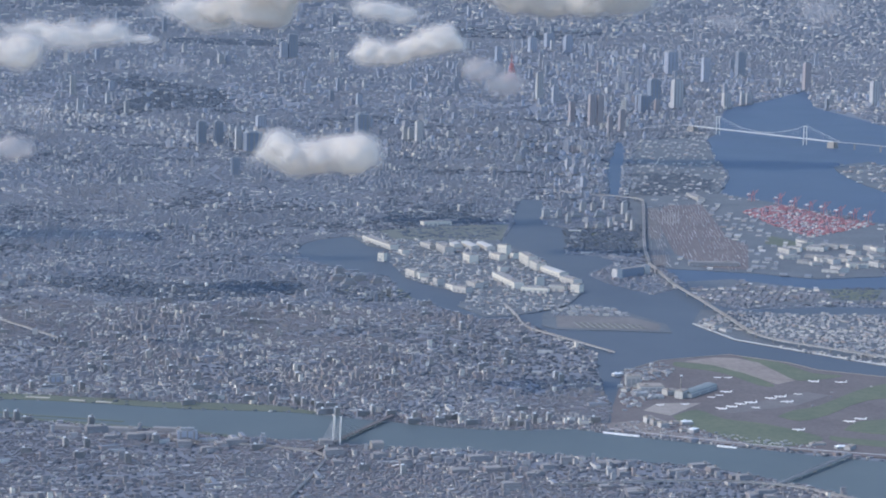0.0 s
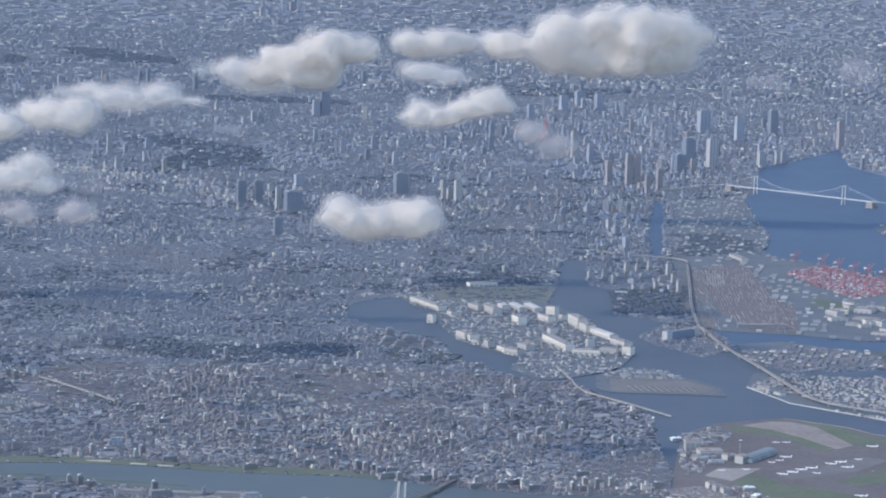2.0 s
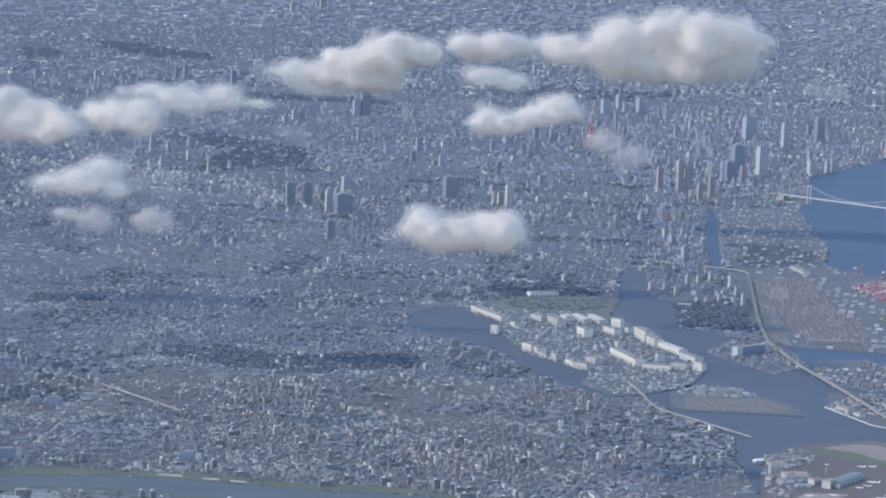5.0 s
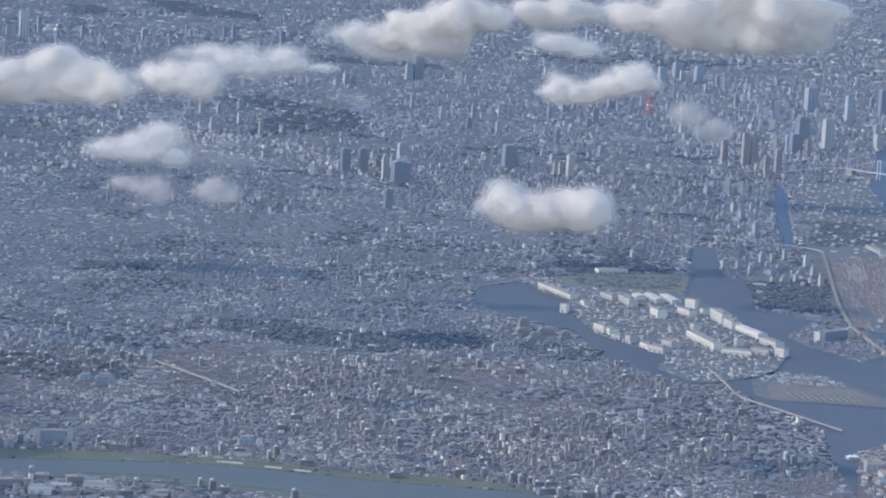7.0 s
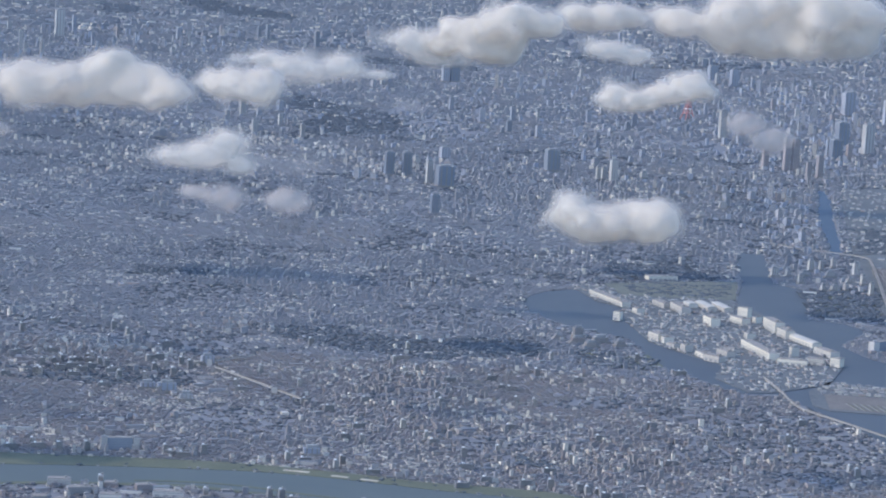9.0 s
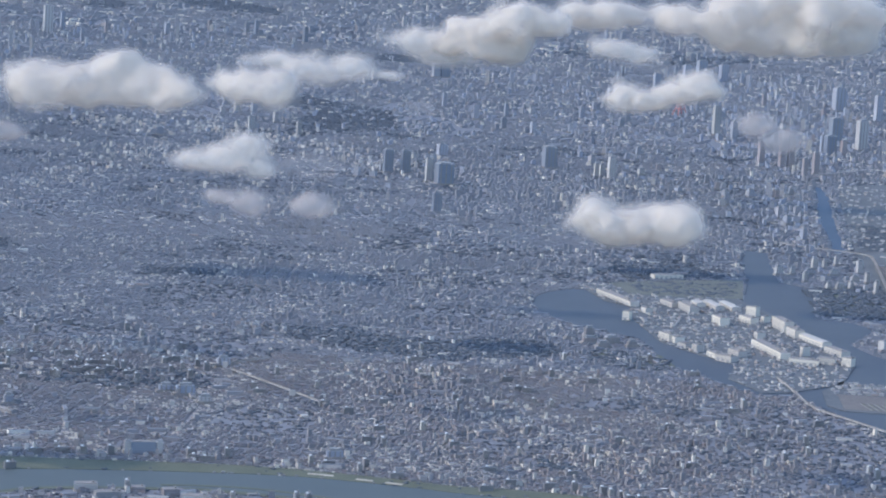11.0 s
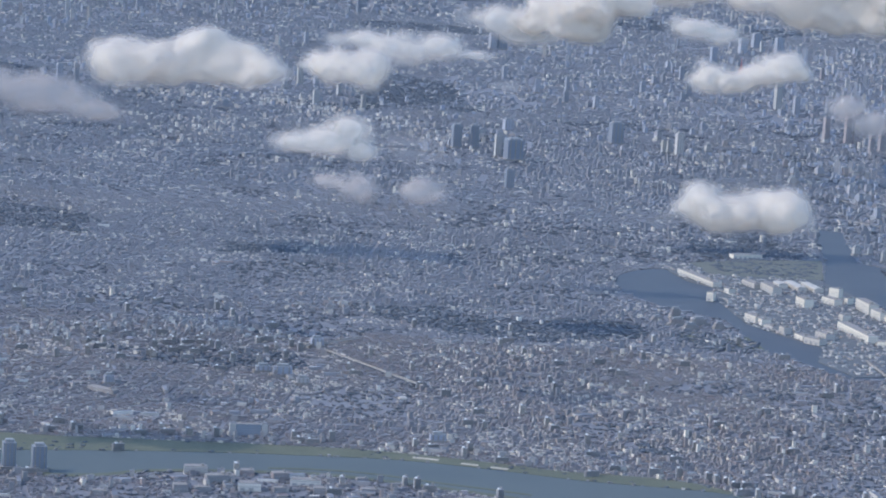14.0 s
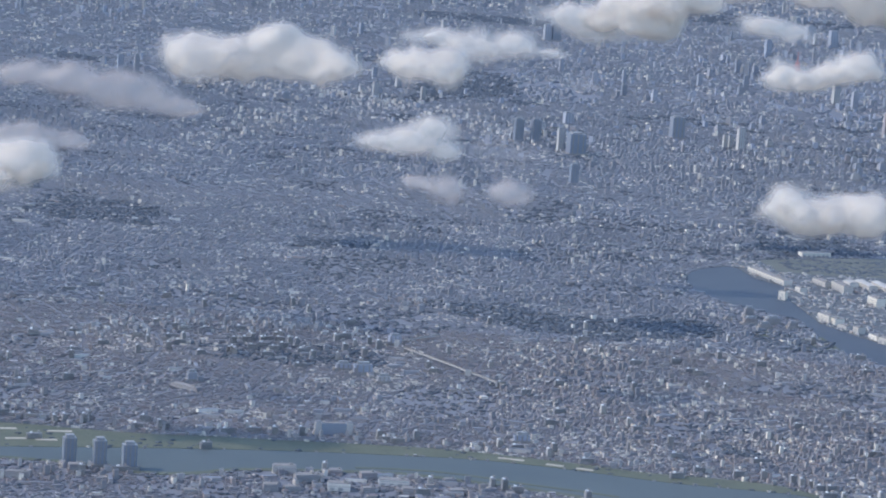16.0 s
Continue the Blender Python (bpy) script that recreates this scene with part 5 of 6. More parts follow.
# ---- harbour: cranes, containers, sheds ----
def gantry_crane(x, y, turn, h):
    t = thing("gantry_crane", x, y, 0.2, turn, "red and white container crane on the quay", "crane", "quay cranes")
    for sx in (-0.5, 0.5):
        for sy in (-0.5, 0.5):
            m = Mesh()
            m.beam((sx * 1.2, sy, -0.1), (sx * 1.2, sy * 0.9, h * 0.62), 0.11)
            part("leg", m, MAT_RED, t)
    m = Mesh()
    m.beam((-2.2, 0, h * 0.62), (0.9, 0, h * 0.62), 0.2, 0.14)
    part("girder", m, MAT_RED, t)
    m = Mesh()
    m.beam((0.9, 0, h * 0.64), (2.6, 0, h * 1.05), 0.15, 0.11)
    part("boom", m, MAT_RED, t)
    m = Mesh()
    m.beam((0.5, -0.4, h * 0.6), (0.5, 0, h), 0.13)
    m.beam((0.5, 0.4, h * 0.6), (0.5, 0, h), 0.13)
    m.beam((0.5, 0, h), (2.4, 0, h), 0.05)
    m.beam((0.5, 0, h), (-2.0, 0, h * 0.66), 0.05)
    part("mast", m, MAT_RED, t)
    m = Mesh()
    m.box(-1.2, 0, h * 0.66, 0.8, 0.6, 0.35)
    part("machine_house", m, MAT_WHITE, t)


for x, y, h in ((83, 345, 4.4), (89.8, 334.5, 5.2), (93.5, 327.5, 5.0), (97.2, 321, 4.6), (100.5, 315, 5.2), (104, 308.5, 5.0), (107.5, 304, 5.0), (111, 300, 4.6)):
    gantry_crane(x - 1.2, y - 1.5, 40, h * 0.7)


def scatter(outline, pitch, keep, size, height, z, mat, name, label, category, turn=0.0, skip=()):
    """Blocks over one piece of the plan, in rows."""
    ox, oy = [p[0] for p in outline], [p[1] for p in outline]
    i, j = np.meshgrid(np.arange(min(ox), max(ox), pitch[0]), np.arange(min(oy), max(oy), pitch[1]))
    x, y = i.ravel() + rng.uniform(-0.2, 0.2, i.size) * pitch[0], j.ravel() + rng.uniform(-0.2, 0.2, i.size) * pitch[1]
    c, s = math.cos(turn), math.sin(turn)
    mx, my = np.mean(ox), np.mean(oy)
    x, y = mx + (x - mx) * c - (y - my) * s, my + (x - mx) * s + (y - my) * c
    ok = inside(outline, x, y) & (rng.random(x.size) < keep)
    for o in skip:
        ok &= ~inside(o, x, y)
    x, y = x[ok], y[ok]
    n = x.size
    boxes(name, x, y, np.full(n, z), rng.uniform(*size[0], n), rng.uniform(*size[1], n), rng.uniform(*height, n), np.full(n, turn) + rng.normal(0, 0.04, n), mat, label, category)


MAT_BOXES = building_material("container_paint", [(0.0, (0.42, 0.17, 0.185)), (0.3, (0.44, 0.27, 0.28)), (0.45, (0.62, 0.60, 0.56)), (0.6, (0.2, 0.22, 0.27)), (0.72, (0.45, 0.17, 0.18)), (0.90, (0.74, 0.71, 0.65))],
                              [(0.0, (0.40, 0.15, 0.16)), (0.3, (0.42, 0.26, 0.27)), (0.5, (0.58, 0.56, 0.55)), (0.65, (0.18, 0.2, 0.25)), (0.8, (0.40, 0.18, 0.19))], 5.0, 0.0, soot=0.3)
MAT_WORKS = building_material("works_paint", [(0.0, (0.38, 0.375, 0.37)), (0.25, (0.60, 0.57, 0.51)), (0.40, (0.28, 0.29, 0.31)), (0.66, (0.42, 0.36, 0.32)), (0.8, (0.50, 0.48, 0.445))],
                              [(0.0, (0.22, 0.225, 0.23)), (0.25, (0.17, 0.18, 0.2)), (0.5, (0.2, 0.22, 0.25)), (0.66, (0.28, 0.275, 0.27)), (0.90, (0.58, 0.555, 0.51))], 0.3, 0.3, soot=0.4)
MAT_TRAIN = building_material("train_paint", [(0.0, (0.24, 0.22, 0.22)), (0.4, (0.3, 0.28, 0.27)), (0.8, (0.42, 0.41, 0.4))], [(0.0, (0.16, 0.14, 0.135)), (0.3, (0.2, 0.17, 0.165)), (0.6, (0.25, 0.235, 0.23)), (0.9, (0.42, 0.41, 0.4))], 5.0, 0.0)
STACKS = [(71, 350), (82, 344), (94, 327), (104, 305), (112, 295), (107, 252), (98, 250), (90, 266), (81, 294), (72, 335)]
scatter(STACKS, (0.7, 1.7), 0.72, ((0.3, 0.55), (0.7, 1.5)), (0.2, 0.55), 0.2, MAT_BOXES, "container_stacks", "stacked red, white and blue containers", "containers", -0.6)
for k in range(36):
    x, y = pick.uniform(79, 104), pick.uniform(199, 252)
    warehouse(x, y, pick.uniform(2.4, 5.0), pick.choice((-66, -60, -20, 14)), pick.uniform(0.6, 1.2), pick.uniform(1.6, 2.6), False, "large pale distribution shed on the pier", MAT_SHED if k % 3 == 0 else MAT_HALL)["group"] = "sheds on the pier"
warehouse(64.6, 346.5, 14.0, -79, 0.9, 2.2, False, "long white warehouse at the head of the pier")["group"] = "sheds on the pier"
warehouse(61, 206.5, 12.0, 6, 0.9, 2.2, False, "long grey warehouse by the canal", MAT_WORKSHOP)["group"] = "sheds on the pier"
warehouse(-7.5, 270, 8.0, 24, 1.0, 2.4, False, "white hall on the green flats")["group"] = "sheds on the pier"
scatter(EAST_ISLAND, (1.0, 1.35), 0.55, ((0.3, 1.0), (0.4, 1.1)), (0.12, 0.5), 0.2, MAT_WORKS, "island_works", "crowded white and grey works on the island", "works", -0.5,
        ([(55, 112), (66, 98), (64, 93), (53, 106)], [(56, 118), (72, 97), (80, 90), (78, 86), (62, 100), (54, 116)]))
scatter(TERMINAL, (2.6, 5.0), 0.42, ((0.8, 1.8), (1.2, 3.4)), (0.2, 0.5), 0.2, MAT_WORKS, "pier_sheds", "grey and white sheds on the pier", "sheds", -0.15, (STACKS, [(79, 198), (102, 198), (103, 242), (79, 242)], YARD, [(45, 320), (53, 320), (52, 202), (45, 202)]))
scatter(PARK_ISLAND, (1.5, 2.7), 0.66, ((0.7, 1.3), (1.2, 2.3)), (0.25, 0.5), 0.2, MAT_HOUSE_NEAR, "island_flats", "rows of grey apartment slabs on the island", "flats", -0.2, (WOODS[9][0], [(52, 181), (63.5, 186), (66, 180), (57, 170)]))
scatter(WAREHOUSE_ISLAND, (1.1, 1.4), 0.38, ((0.3, 0.95), (0.35, 1.1)), (0.12, 0.5), 0.2, MAT_WORKS, "island_sheds", "small grey and white sheds between warehouses", "sheds", 0.45, (GREEN_NORTH,))
scatter([(20, 127), (39, 128), (33.8, 139), (24.5, 140.5)], (1.5, 1.2), 0.7, ((0.6, 1.3), (0.4, 0.9)), (0.2, 0.5), 0.2, MAT_WORKS, "yard_sheds", "low white sheds in the yard", "sheds", 0.1)
scatter(YARD, (0.8, 7.5), 0.7, ((0.16, 0.28), (4.5, 7.2)), (0.1, 0.22), 0.23, MAT_TRAIN, "parked_trains", "long rows of parked trains", "trains", 0.0)
scatter([(48, 319), (53.5, 321), (50.6, 206), (46.6, 206)], (0.6, 9.0), 0.75, ((0.12, 0.2), (6.0, 9.0)), (0.08, 0.16), 0.23, MAT_TRAIN, "siding_trains", "long rows of parked trains", "trains", 0.0)
for k in range(7):
    m = Mesh()
    m.box(0, 0, 0, 0.32, 26.0, 0.22)
    ob = part("train", m, MAT_CONCRETE)
    ob.matrix_basis = pose(53.4 + k * 0.72, 297 + (k % 2), 0.225, 0, 0, -3.0)
    tagged(ob, "long pale train parked in the yard", "train", "trains in the yard")
scatter([(31.2, 57), (34.2, 66), (41, 76), (44, 70), (41, 57)], (0.9, 1.3), 0.55, ((0.3, 0.9), (0.4, 0.9)), (0.12, 0.4), 0.2, MAT_WORKS, "airfield_sheds", "small sheds and parked vehicles at the airfield's corner", "sheds", 0.3)
scatter([(31, 24), (33, 57), (41, 57), (40, 38), (36, 36), (35, 26)], (1.0, 1.4), 0.42, ((0.4, 1.2), (0.4, 1.0)), (0.12, 0.5), 0.2, MAT_WORKS, "airfield_stores", "small stores between the hangars", "sheds", 0.15)
scatter([(30, 13), (34.5, 20), (37, 22), (46, 11), (64, 2.5), (71, -2.5), (58, 0), (42, 6.2)], (0.7, 0.8), 0.4, ((0.2, 0.6), (0.2, 0.5)), (0.08, 0.25), 0.2, MAT_WORKS, "shore_huts", "small huts and parked cars along the shore", "huts", 0.3)
scatter([(60, 30), (64, 45), (80, 66), (92, 66), (74, 46), (66, 30)], (3.0, 4.0), 0.25, ((0.2, 0.5), (0.2, 0.4)), (0.08, 0.2), 0.2, MAT_WORKS, "apron_vehicles", "small service vehicles on the airfield", "vehicles", 0.3)
scatter(FORT_ISLAND, (2.6, 4.0), 0.35, ((0.7, 1.6), (0.8, 2.0)), (0.2, 0.7), 0.2, MAT_WORKS, "island_halls", "pale halls on the bay island", "halls", 0.3)

scatter(WHARF, (1.9, 4.0), 0.34, ((0.5, 1.5), (0.9, 2.6)), (0.15, 0.5), 0.2, MAT_WORKS, "wharf_sheds", "grey and white sheds on the wharf", "sheds", -0.12)
scatter([(141, 776), (143, 700), (150, 668), (164, 640), (190, 640), (185, 760), (160, 800)], (3.4, 7.0), 0.55, ((1.2, 2.8), (1.4, 3.6)), (0.4, 1.4), 0.0, MAT_RIDGE, "bayside_halls", "pale halls along the far shore of the bay", "halls", 0.3, (BAY,))
warehouse(53.4, 117.5, 4.5, -64, 0.7, 2.0, False, "white warehouse beside the channel", MAT_HALL)["group"] = "sheds on the pier"
warehouse(55.8, 112.4, 2.6, -64, 0.6, 1.4, False, "white warehouse beside the channel", MAT_HALL)["group"] = "sheds on the pier"
# flats round the harbour park and the beach
slab_block(40.2, 187.0, 11.5, 46, 2.2, 1.4, "long dark office block beside the expressway")
for x, y, w, tall in ((21.3, 291.1, 2.0, 2.4), (24.9, 293.4, 1.2, 2.0), (31.7, 306.7, 1.6, 3.0), (34.5, 309, 1.0, 2.4), (38.3, 316.4, 1.2, 2.6), (40.5, 287.3, 2.2, 1.6), (44.0, 268.8, 1.0, 3.2), (27.3, 281.3, 1.2, 2.6), (32.3, 271.5, 1.0, 1.6), (35.4, 272, 2.4, 1.5), (38.2, 274, 1.0, 2.0),
                      (43.1, 303, 1.6, 3.6), (43.4, 286, 1.0, 2.8), (29.5, 296, 2.2, 1.4), (36, 297, 2.4, 1.5), (-26.8, 166.6, 3.0, 1.4), (-22.1, 168.5, 3.4, 1.5), (-17.9, 166.0, 2.0, 1.3), (-27, 174.7, 2.0, 2.2), (-24, 162.5, 2.6, 1.2), (-31, 170, 2.0, 1.0)):
    high_rise(x, y, w, 1.0, tall, 24, MAT_PALE if y > 200 else MAT_WORKSHOP, "pale block of flats near the harbour water", "flats near the harbour")


# ---- lattice tower ----
t = thing("lattice_tower", 9.7, 783, 0, 30, "tall red lattice broadcasting tower", "lattice tower")
for sx in (-1, 1):
    for sy in (-1, 1):
        m = Mesh()
        line = [(2.6, -0.1), (1.5, 3.2), (0.9, 6.5), (0.45, 9.8)]
        for (r0, z0), (r1, z1) in zip(line, line[1:]):
            m.beam((sx * r0, sy * r0, z0), (sx * r1, sy * r1, z1), 0.4)
        part("leg", m, MAT_RED, t)
for z, r in ((3.2, 1.5), (5.0, 1.2), (6.5, 0.95), (8.2, 0.7)):
    m = Mesh()
    m.box(0, 0, z, r * 2.1, r * 2.1, 0.35)
    part("platform", m, MAT_RED if z != 5.0 else MAT_WHITE, t)
m = Mesh()
m.tube((0, 0, 9.5), (0, 0, 14.5), 0.35, 0.08)
part("antenna", m, MAT_RED, t)


# ---- clouds ----
def cloud_material(alpha, tone):
    """White mist: a lit skin that lets most of the view through."""
    m = bpy.data.materials.new("cloud_mist")
    m.use_nodes = True
    n, l = m.node_tree.nodes, m.node_tree.links
    n.clear()
    out, d, tr = n.new("ShaderNodeOutputMaterial"), n.new("ShaderNodeBsdfDiffuse"), n.new("ShaderNodeBsdfTranslucent")
    d.inputs[0].default_value = tr.inputs[0].default_value = (*tone, 1)
    body, clear, both = n.new("ShaderNodeMixShader"), n.new("ShaderNodeBsdfTransparent"), n.new("ShaderNodeMixShader")
    body.inputs[0].default_value = 0.5
    l.new(d.outputs[0], body.inputs[1])
    l.new(tr.outputs[0], body.inputs[2])
    both.inputs[0].default_value = alpha
    l.new(clear.outputs[0], both.inputs[1])
    l.new(body.outputs[0], both.inputs[2])
    l.new(both.outputs[0], out.inputs[0])
    return m


MISTS = {}


def mist(alpha, tone):
    key = round(alpha, 2), tone
    if key not in MISTS:
        MISTS[key] = cloud_material(max(key[0], 0.01), tone)
    return MISTS[key]


def billow(x, y, z, seed):
    """Smooth chance values in space, from 0 to 1."""
    g = np.random.default_rng(seed).random((32, 32, 32))
    i, j, k = (np.floor(c).astype(int) for c in (x, y, z))
    a, b, c = (f * f * (3 - 2 * f) for f in (x - i, y - j, z - k))
    out = 0
    for p, u in ((0, 1 - a), (1, a)):
        for q, v in ((0, 1 - b), (1, b)):
            for r, w in ((0, 1 - c), (1, c)):
                out = out + u * v * w * g[np.mod(i + p, 32), np.mod(j + q, 32), np.mod(k + r, 32)]
    return out


def skin(name, field, level, low, cell):
    """The surface on which a field over a grid passes a level, one corner to a cell."""
    inner = field > level
    f = field - level
    total, count = np.zeros(tuple(k - 1 for k in field.shape) + (3,)), np.zeros(tuple(k - 1 for k in field.shape))
    n = [k - 1 for k in field.shape]
    for axis in range(3):
        others = [k for k in range(3) if k != axis]
        for da in (0, 1):
            for db in (0, 1):
                at = [slice(0, k) for k in n]
                at[others[0]] = slice(da, n[others[0]] + da)
                at[others[1]] = slice(db, n[others[1]] + db)
                to = list(at)
                to[axis] = slice(1, n[axis] + 1)
                p, q = f[tuple(at)], f[tuple(to)]
                cross = (p > 0) != (q > 0)
                share = np.where(cross, p / np.where(cross, p - q, 1), 0)
                total[..., axis] += share
                total[..., others[0]] += da * cross
                total[..., others[1]] += db * cross
                count += cross
    used = count > 0
    number = np.full(count.shape, -1)
    number[used] = np.arange(used.sum())
    spot = np.argwhere(used) + total[used] / count[used][:, None]
    verts = np.array(low) + spot * np.array(cell)
    faces = []
    for axis in range(3):
        b, c = (axis + 1) % 3, (axis + 2) % 3
        at, to = [slice(1, -1)] * 3, [slice(1, -1)] * 3
        at[axis], to[axis] = slice(0, -1), slice(1, None)
        p, q = inner[tuple(at)], inner[tuple(to)]
        for way, hit in ((1, p & ~q), (-1, q & ~p)):
            e = np.argwhere(hit)
            e[:, b] += 1
            e[:, c] += 1
            ring = []
            for s, t in ((-1, -1), (0, -1), (0, 0), (-1, 0))[::way]:
                k = e.copy()
                k[:, b] += s
                k[:, c] += t
                ring.append(number[k[:, 0], k[:, 1], k[:, 2]])
            faces.append(np.stack(ring, 1))
    faces = np.concatenate(faces).astype(np.int32)
    m = bpy.data.meshes.new(name)
    m.vertices.add(len(verts))
    m.vertices.foreach_set("co", verts.astype(np.float32).reshape(-1))
    m.loops.add(faces.size)
    m.loops.foreach_set("vertex_index", faces.reshape(-1))
    m.polygons.add(len(faces))
    m.polygons.foreach_set("loop_start", np.arange(0, faces.size, 4, dtype=np.int32))
    m.polygons.foreach_set("use_smooth", np.ones(len(faces), bool))
    m.update(calc_edges=True)
    return m


def cloud(x, y, z, lobes, label, density, seed):
    """A heap of billowing lobes, from a dense heart out to thin mist. lobes: x, y, z and half sizes, round the centre."""
    t = thing("cloud", x, y, z, 0, label, "cloud", "fair-weather clouds")
    size = np.mean([b[5] for b in lobes])
    cell = size / 6.5
    low = [min(b[k] - 1.6 * b[k + 3] for b in lobes) for k in range(3)]
    high = [max(b[k] + 1.6 * b[k + 3] for b in lobes) for k in range(3)]
    step = (cell * 1.15, cell * 1.5, cell)
    gx, gy, gz = np.meshgrid(*(np.arange(a, b, s) for a, b, s in zip(low, high, step)), indexing="ij")
    heap = 0
    for a, b, c, ra, rb, rc in lobes:
        far = np.sqrt(((gx - a) / ra) ** 2 + ((gy - b) / rb) ** 2 + (np.where(gz < c, 1.15, 1.0) * (gz - c) / rc) ** 2)
        heap = heap + np.exp(6 * (1 - far))
    field = np.log(heap + 1e-9) / 6
    swirl = 0
    for k, (wave, weight) in enumerate(((1.4, 0.55), (0.7, 0.34), (0.34, 0.11)) if density > 0.35 else ((1.6, 0.7), (0.8, 0.3))):
        s = size * wave
        swirl = swirl + weight * billow(gx / s + 50, gy / s + 50, gz / s + 50, seed * 5 + k)
    field = field + (swirl - 0.5) * (1.35 if density > 0.6 else 1.0) - 0.09
    for edge in (0, -1):
        field[edge], field[:, edge], field[:, :, edge] = -9, -9, -9
    shells = ((0.34, 0.62), (0.22, 0.45), (0.10, 0.32), (-0.01, 0.21), (-0.12, 0.13), (-0.23, 0.06))
    for k, (level, alpha) in enumerate(shells if density > 0.35 else shells[1::2]):
        mesh = skin("veil", field, level, low, step)
        # low-density clouds get a greyer tone: their shade is put into the colour
        mesh.materials.append(mist(alpha * density, (0.89, 0.85, 0.79) if density > 0.45 else (0.72, 0.675, 0.645)))
        part("body" if k == 0 else "veil", mesh, None, t, "" if k == 0 else "thin misty layer")
    return t


WHITE = "white puffy cloud floating over the city"
THIN = "thin grey-white wisp of cloud over the city"
cloud(-20.9, 34.2, 42.0, [(-6.2, -1.3, 0.6, 4.3, 5.2, 3.4), (-1.5, 0.0, -0.0, 5.4, 5.1, 3.4), (4.3, 1.2, 0.4, 5.2, 5.1, 3.4), (7.0, -0.4, 0.1, 3.1, 3.6, 2.9), (-3.3, 0.5, -1.0, 6.7, 3.8, 2.5)], WHITE, 1.0, 2)
cloud(18.9, 429, 59.4, [(-51.6, -2.0, -1.5, 10.6, 8.2, 5.5), (-38.8, 0.0, -0.9, 11.0, 6.5, 4.4), (-22.3, 2.0, -1.6, 12.8, 8.2, 5.5), (-4.3, -1.4, 2.0, 11.8, 11.4, 7.6), (6.5, 1.2, 4.9, 10.9, 10.3, 6.9), (17.5, -2.9, 3.1, 12.7, 12.2, 8.2), (30.2, 0.0, 3.7, 10.9, 10.3, 6.9), (36.6, 1.2, 3.1, 8.2, 4.9, 3.3), (8.9, -1.2, -5.6, 20.0, 9.8, 6.5), (25.1, 1.2, -3.0, 14.5, 9.8, 6.5), (-7.6, -2.1, -4.2, 16.4, 8.7, 5.8)], WHITE, 1.0, 3)
cloud(-53.2, 259, 59.5, [(1.4, -1.9, 2.6, 7.0, 7.8, 5.2), (-5.8, 0.0, -0.6, 8.8, 6.6, 4.4), (7.2, 1.5, 3.6, 7.3, 6.1, 4.1), (11.6, -0.6, 2.4, 5.1, 4.8, 3.2), (-1.3, 0.6, -4.1, 8.1, 5.2, 3.5), (-13.1, -1.0, -3.9, 5.9, 4.4, 2.9)], WHITE, 1.0, 4)
cloud(-68.8, 262, 54.2, [(-3.0, -1.5, 1.7, 10.3, 6.1, 4.1), (3.0, 0.0, -1.7, 8.9, 4.4, 2.9)], THIN, 0.5, 22)
cloud(-21.9, 273, 56.0, [(-3.4, -1.1, 0.3, 7.2, 4.5, 3.0), (3.4, 0.0, -0.3, 7.2, 4.5, 3.0)], WHITE, 0.5, 5)
cloud(-12.7, 209, 50.9, [(-10.2, -1.3, -1.4, 4.9, 5.5, 3.7), (-5.1, 0.0, -1.9, 5.1, 4.3, 2.8), (0.2, 1.0, -0.3, 5.4, 4.1, 2.7), (6.2, -0.7, 2.1, 5.4, 5.5, 3.7), (8.9, 0.5, 1.5, 4.1, 4.0, 2.7)], WHITE, 0.8, 6)
cloud(-141.8, 218, 44.2, [(-16.4, -2.1, -1.4, 7.9, 8.6, 5.8), (-8.5, 0.0, 0.5, 8.6, 7.8, 5.2), (-0.6, 1.8, 1.6, 7.3, 7.4, 5.0), (3.2, -0.5, 4.5, 4.0, 4.5, 3.7), (8.7, 0.9, -1.0, 8.6, 7.8, 5.2), (16.7, -1.8, -1.1, 6.6, 7.4, 5.0), (-3.1, 0.0, -3.1, 14.5, 5.5, 3.7)], WHITE, 0.9, 7)
cloud(-96.0, 136, 52.4, [(0.6, -1.5, -0.5, 5.9, 6.4, 4.3), (-5.1, 0.0, -0.3, 5.0, 3.7, 2.5), (4.5, 1.1, 0.9, 3.9, 4.5, 3.4)], WHITE, 0.85, 8)
cloud(-86.6, 186, 53.3, [(-3.1, -1.3, -0.5, 7.2, 5.5, 3.7), (4.3, 0.0, 0.6, 7.1, 5.1, 3.4), (-13.0, 0.8, 0.7, 7.4, 3.3, 2.2), (11.8, -0.3, -0.8, 5.4, 2.2, 1.5)], WHITE, 0.5, 9)
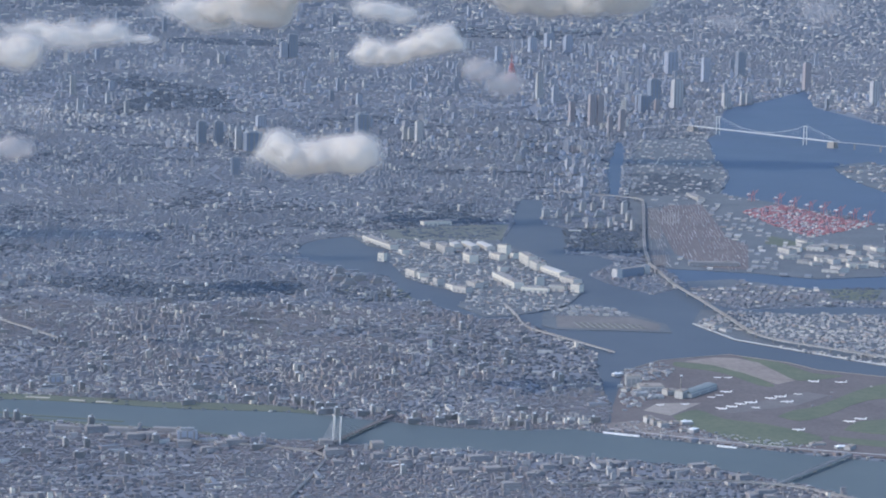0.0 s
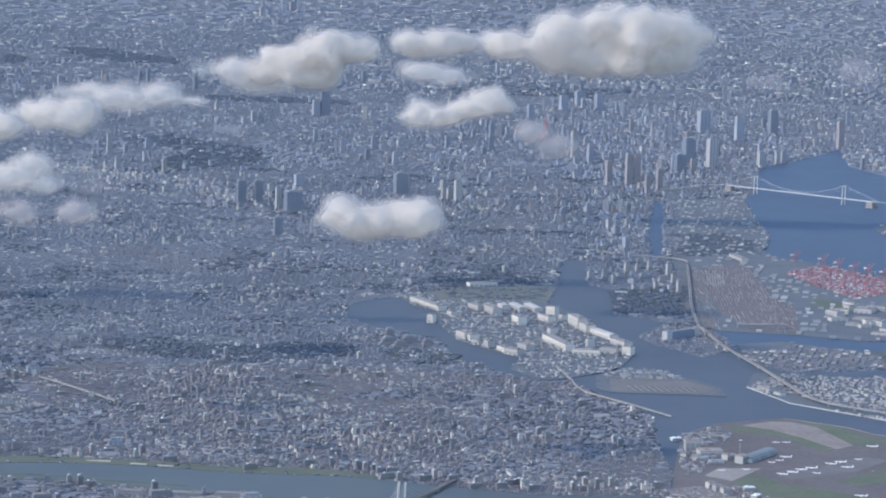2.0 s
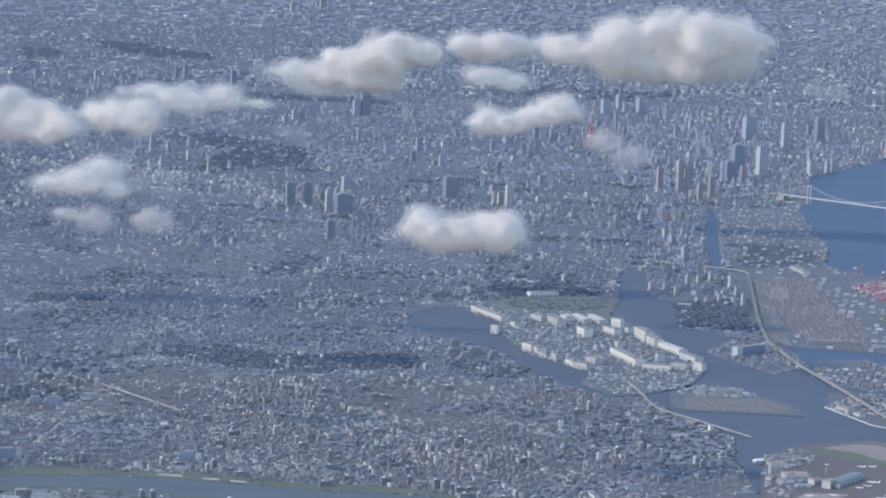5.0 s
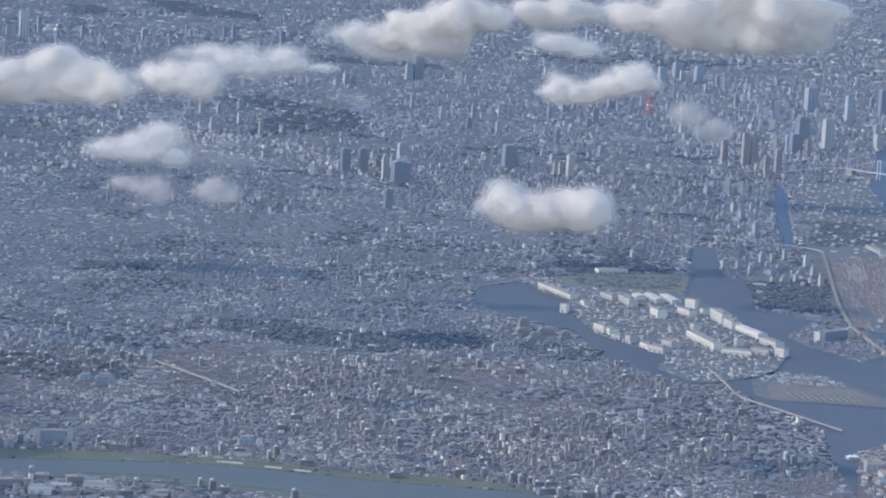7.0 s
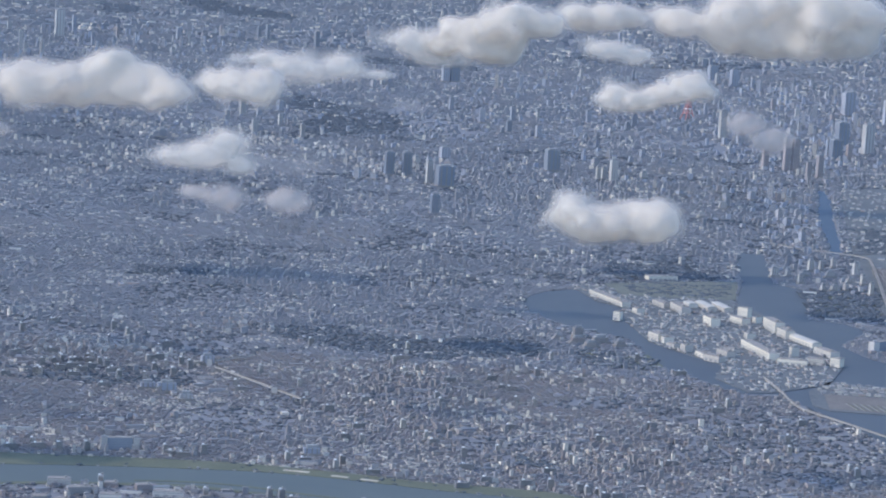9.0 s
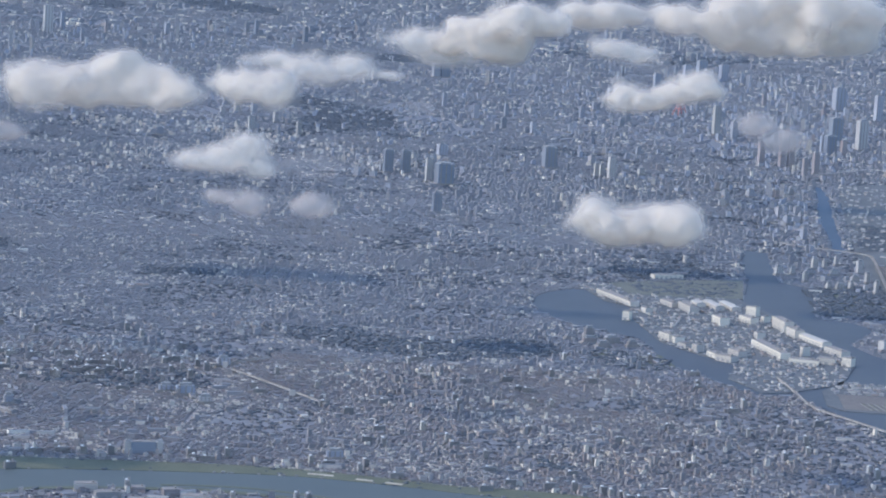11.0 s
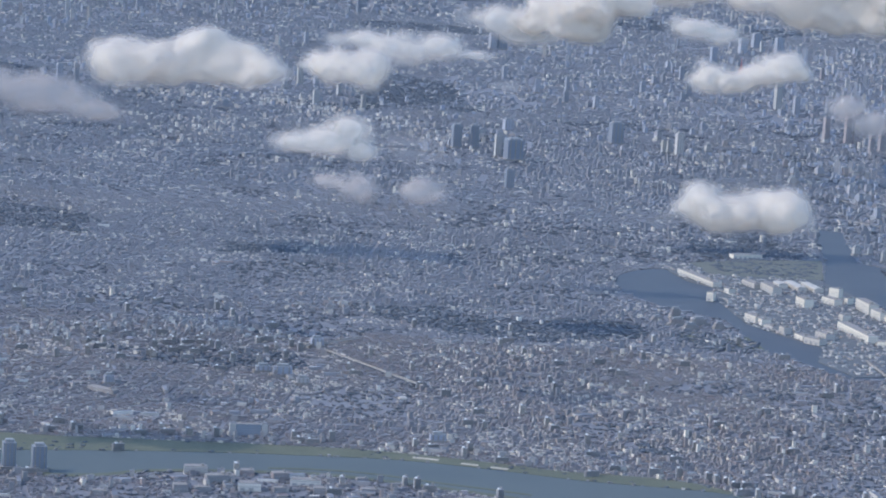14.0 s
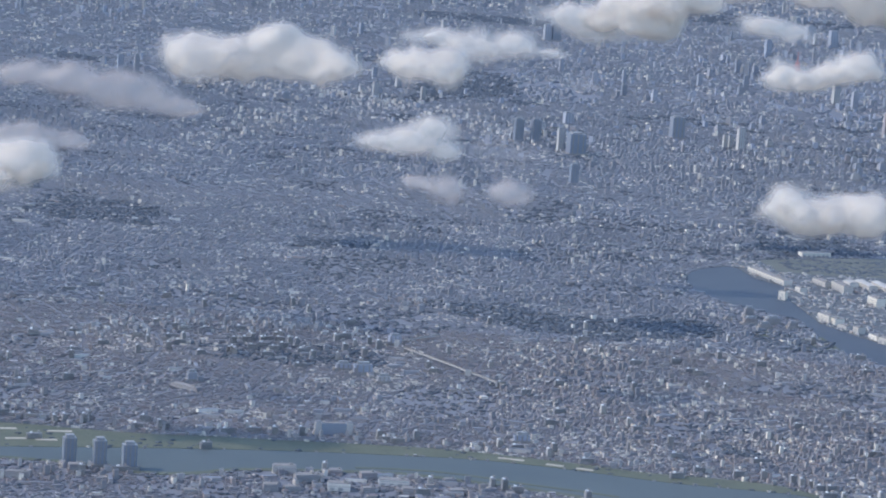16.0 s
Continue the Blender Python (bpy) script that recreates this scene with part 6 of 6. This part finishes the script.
cloud(-90.6, 65.5, 45.1, [(-0.4, -1.1, 0.1, 6.1, 4.4, 2.9), (2.0, 0.0, 2.2, 3.9, 4.1, 2.7), (-6.2, 0.7, -0.8, 5.4, 2.9, 2.0), (4.6, -0.4, -1.5, 3.4, 2.9, 2.0)], WHITE, 0.5, 10)
cloud(-83.9, 22, 43.5, [(2.2, -0.8, -0.3, 3.9, 3.4, 2.3), (-2.2, 0.0, 0.3, 2.8, 2.1, 1.4)], THIN, 0.38, 11)
cloud(-72.1, 18.6, 43.7, [(0.0, -0.8, 0.0, 3.7, 3.4, 2.3)], THIN, 0.36, 12)
cloud(7.0, 159, 47.8, [(-2.6, -1.1, 1.6, 5.0, 4.5, 3.0), (2.6, 0.0, -1.6, 5.2, 4.5, 3.0)], THIN, 0.4, 13)
cloud(-157.0, 110, 45.3, [(-5.0, -1.4, 1.4, 8.8, 5.8, 3.9), (5.0, 0.0, -0.6, 9.9, 5.8, 3.9), (-15.0, 0.9, 1.7, 6.6, 3.9, 2.6), (15.0, -0.4, -2.5, 6.6, 2.9, 2.0)], THIN, 0.44, 14)
cloud(-149.5, 8, 42.5, [(3.5, -1.2, 1.2, 4.6, 4.9, 3.3), (0.0, 0.0, 0.0, 5.3, 5.2, 3.5), (-3.5, 1.2, -1.2, 4.4, 5.0, 3.3), (-8.0, 0.6, -0.9, 5.0, 5.4, 3.4), (-13.0, -0.5, -1.2, 5.0, 5.0, 3.2)], WHITE, 1.0, 15)
cloud(-150.3, 40, 43.8, [(-2.9, -0.9, 0.2, 6.7, 3.7, 2.4), (2.9, 0.0, -0.2, 4.7, 2.5, 1.7)], THIN, 0.4, 16)
cloud(123.4, 556, 46.4, [(0.0, -2.1, 0.0, 12.9, 8.7, 5.8)], THIN, 0.28, 17)
cloud(81.9, 465, 46.5, [(0.0, -1.2, 0.0, 6.8, 5.1, 3.4)], THIN, 0.25, 18)
cloud(-74.4, 45, 47.1, [(0.0, -0.9, 0.0, 5.6, 3.6, 2.4)], THIN, 0.14, 19)
cloud(-66.7, 190, 45.9, [(0.0, -0.8, 0.0, 4.2, 3.2, 2.1)], THIN, 0.28, 20)
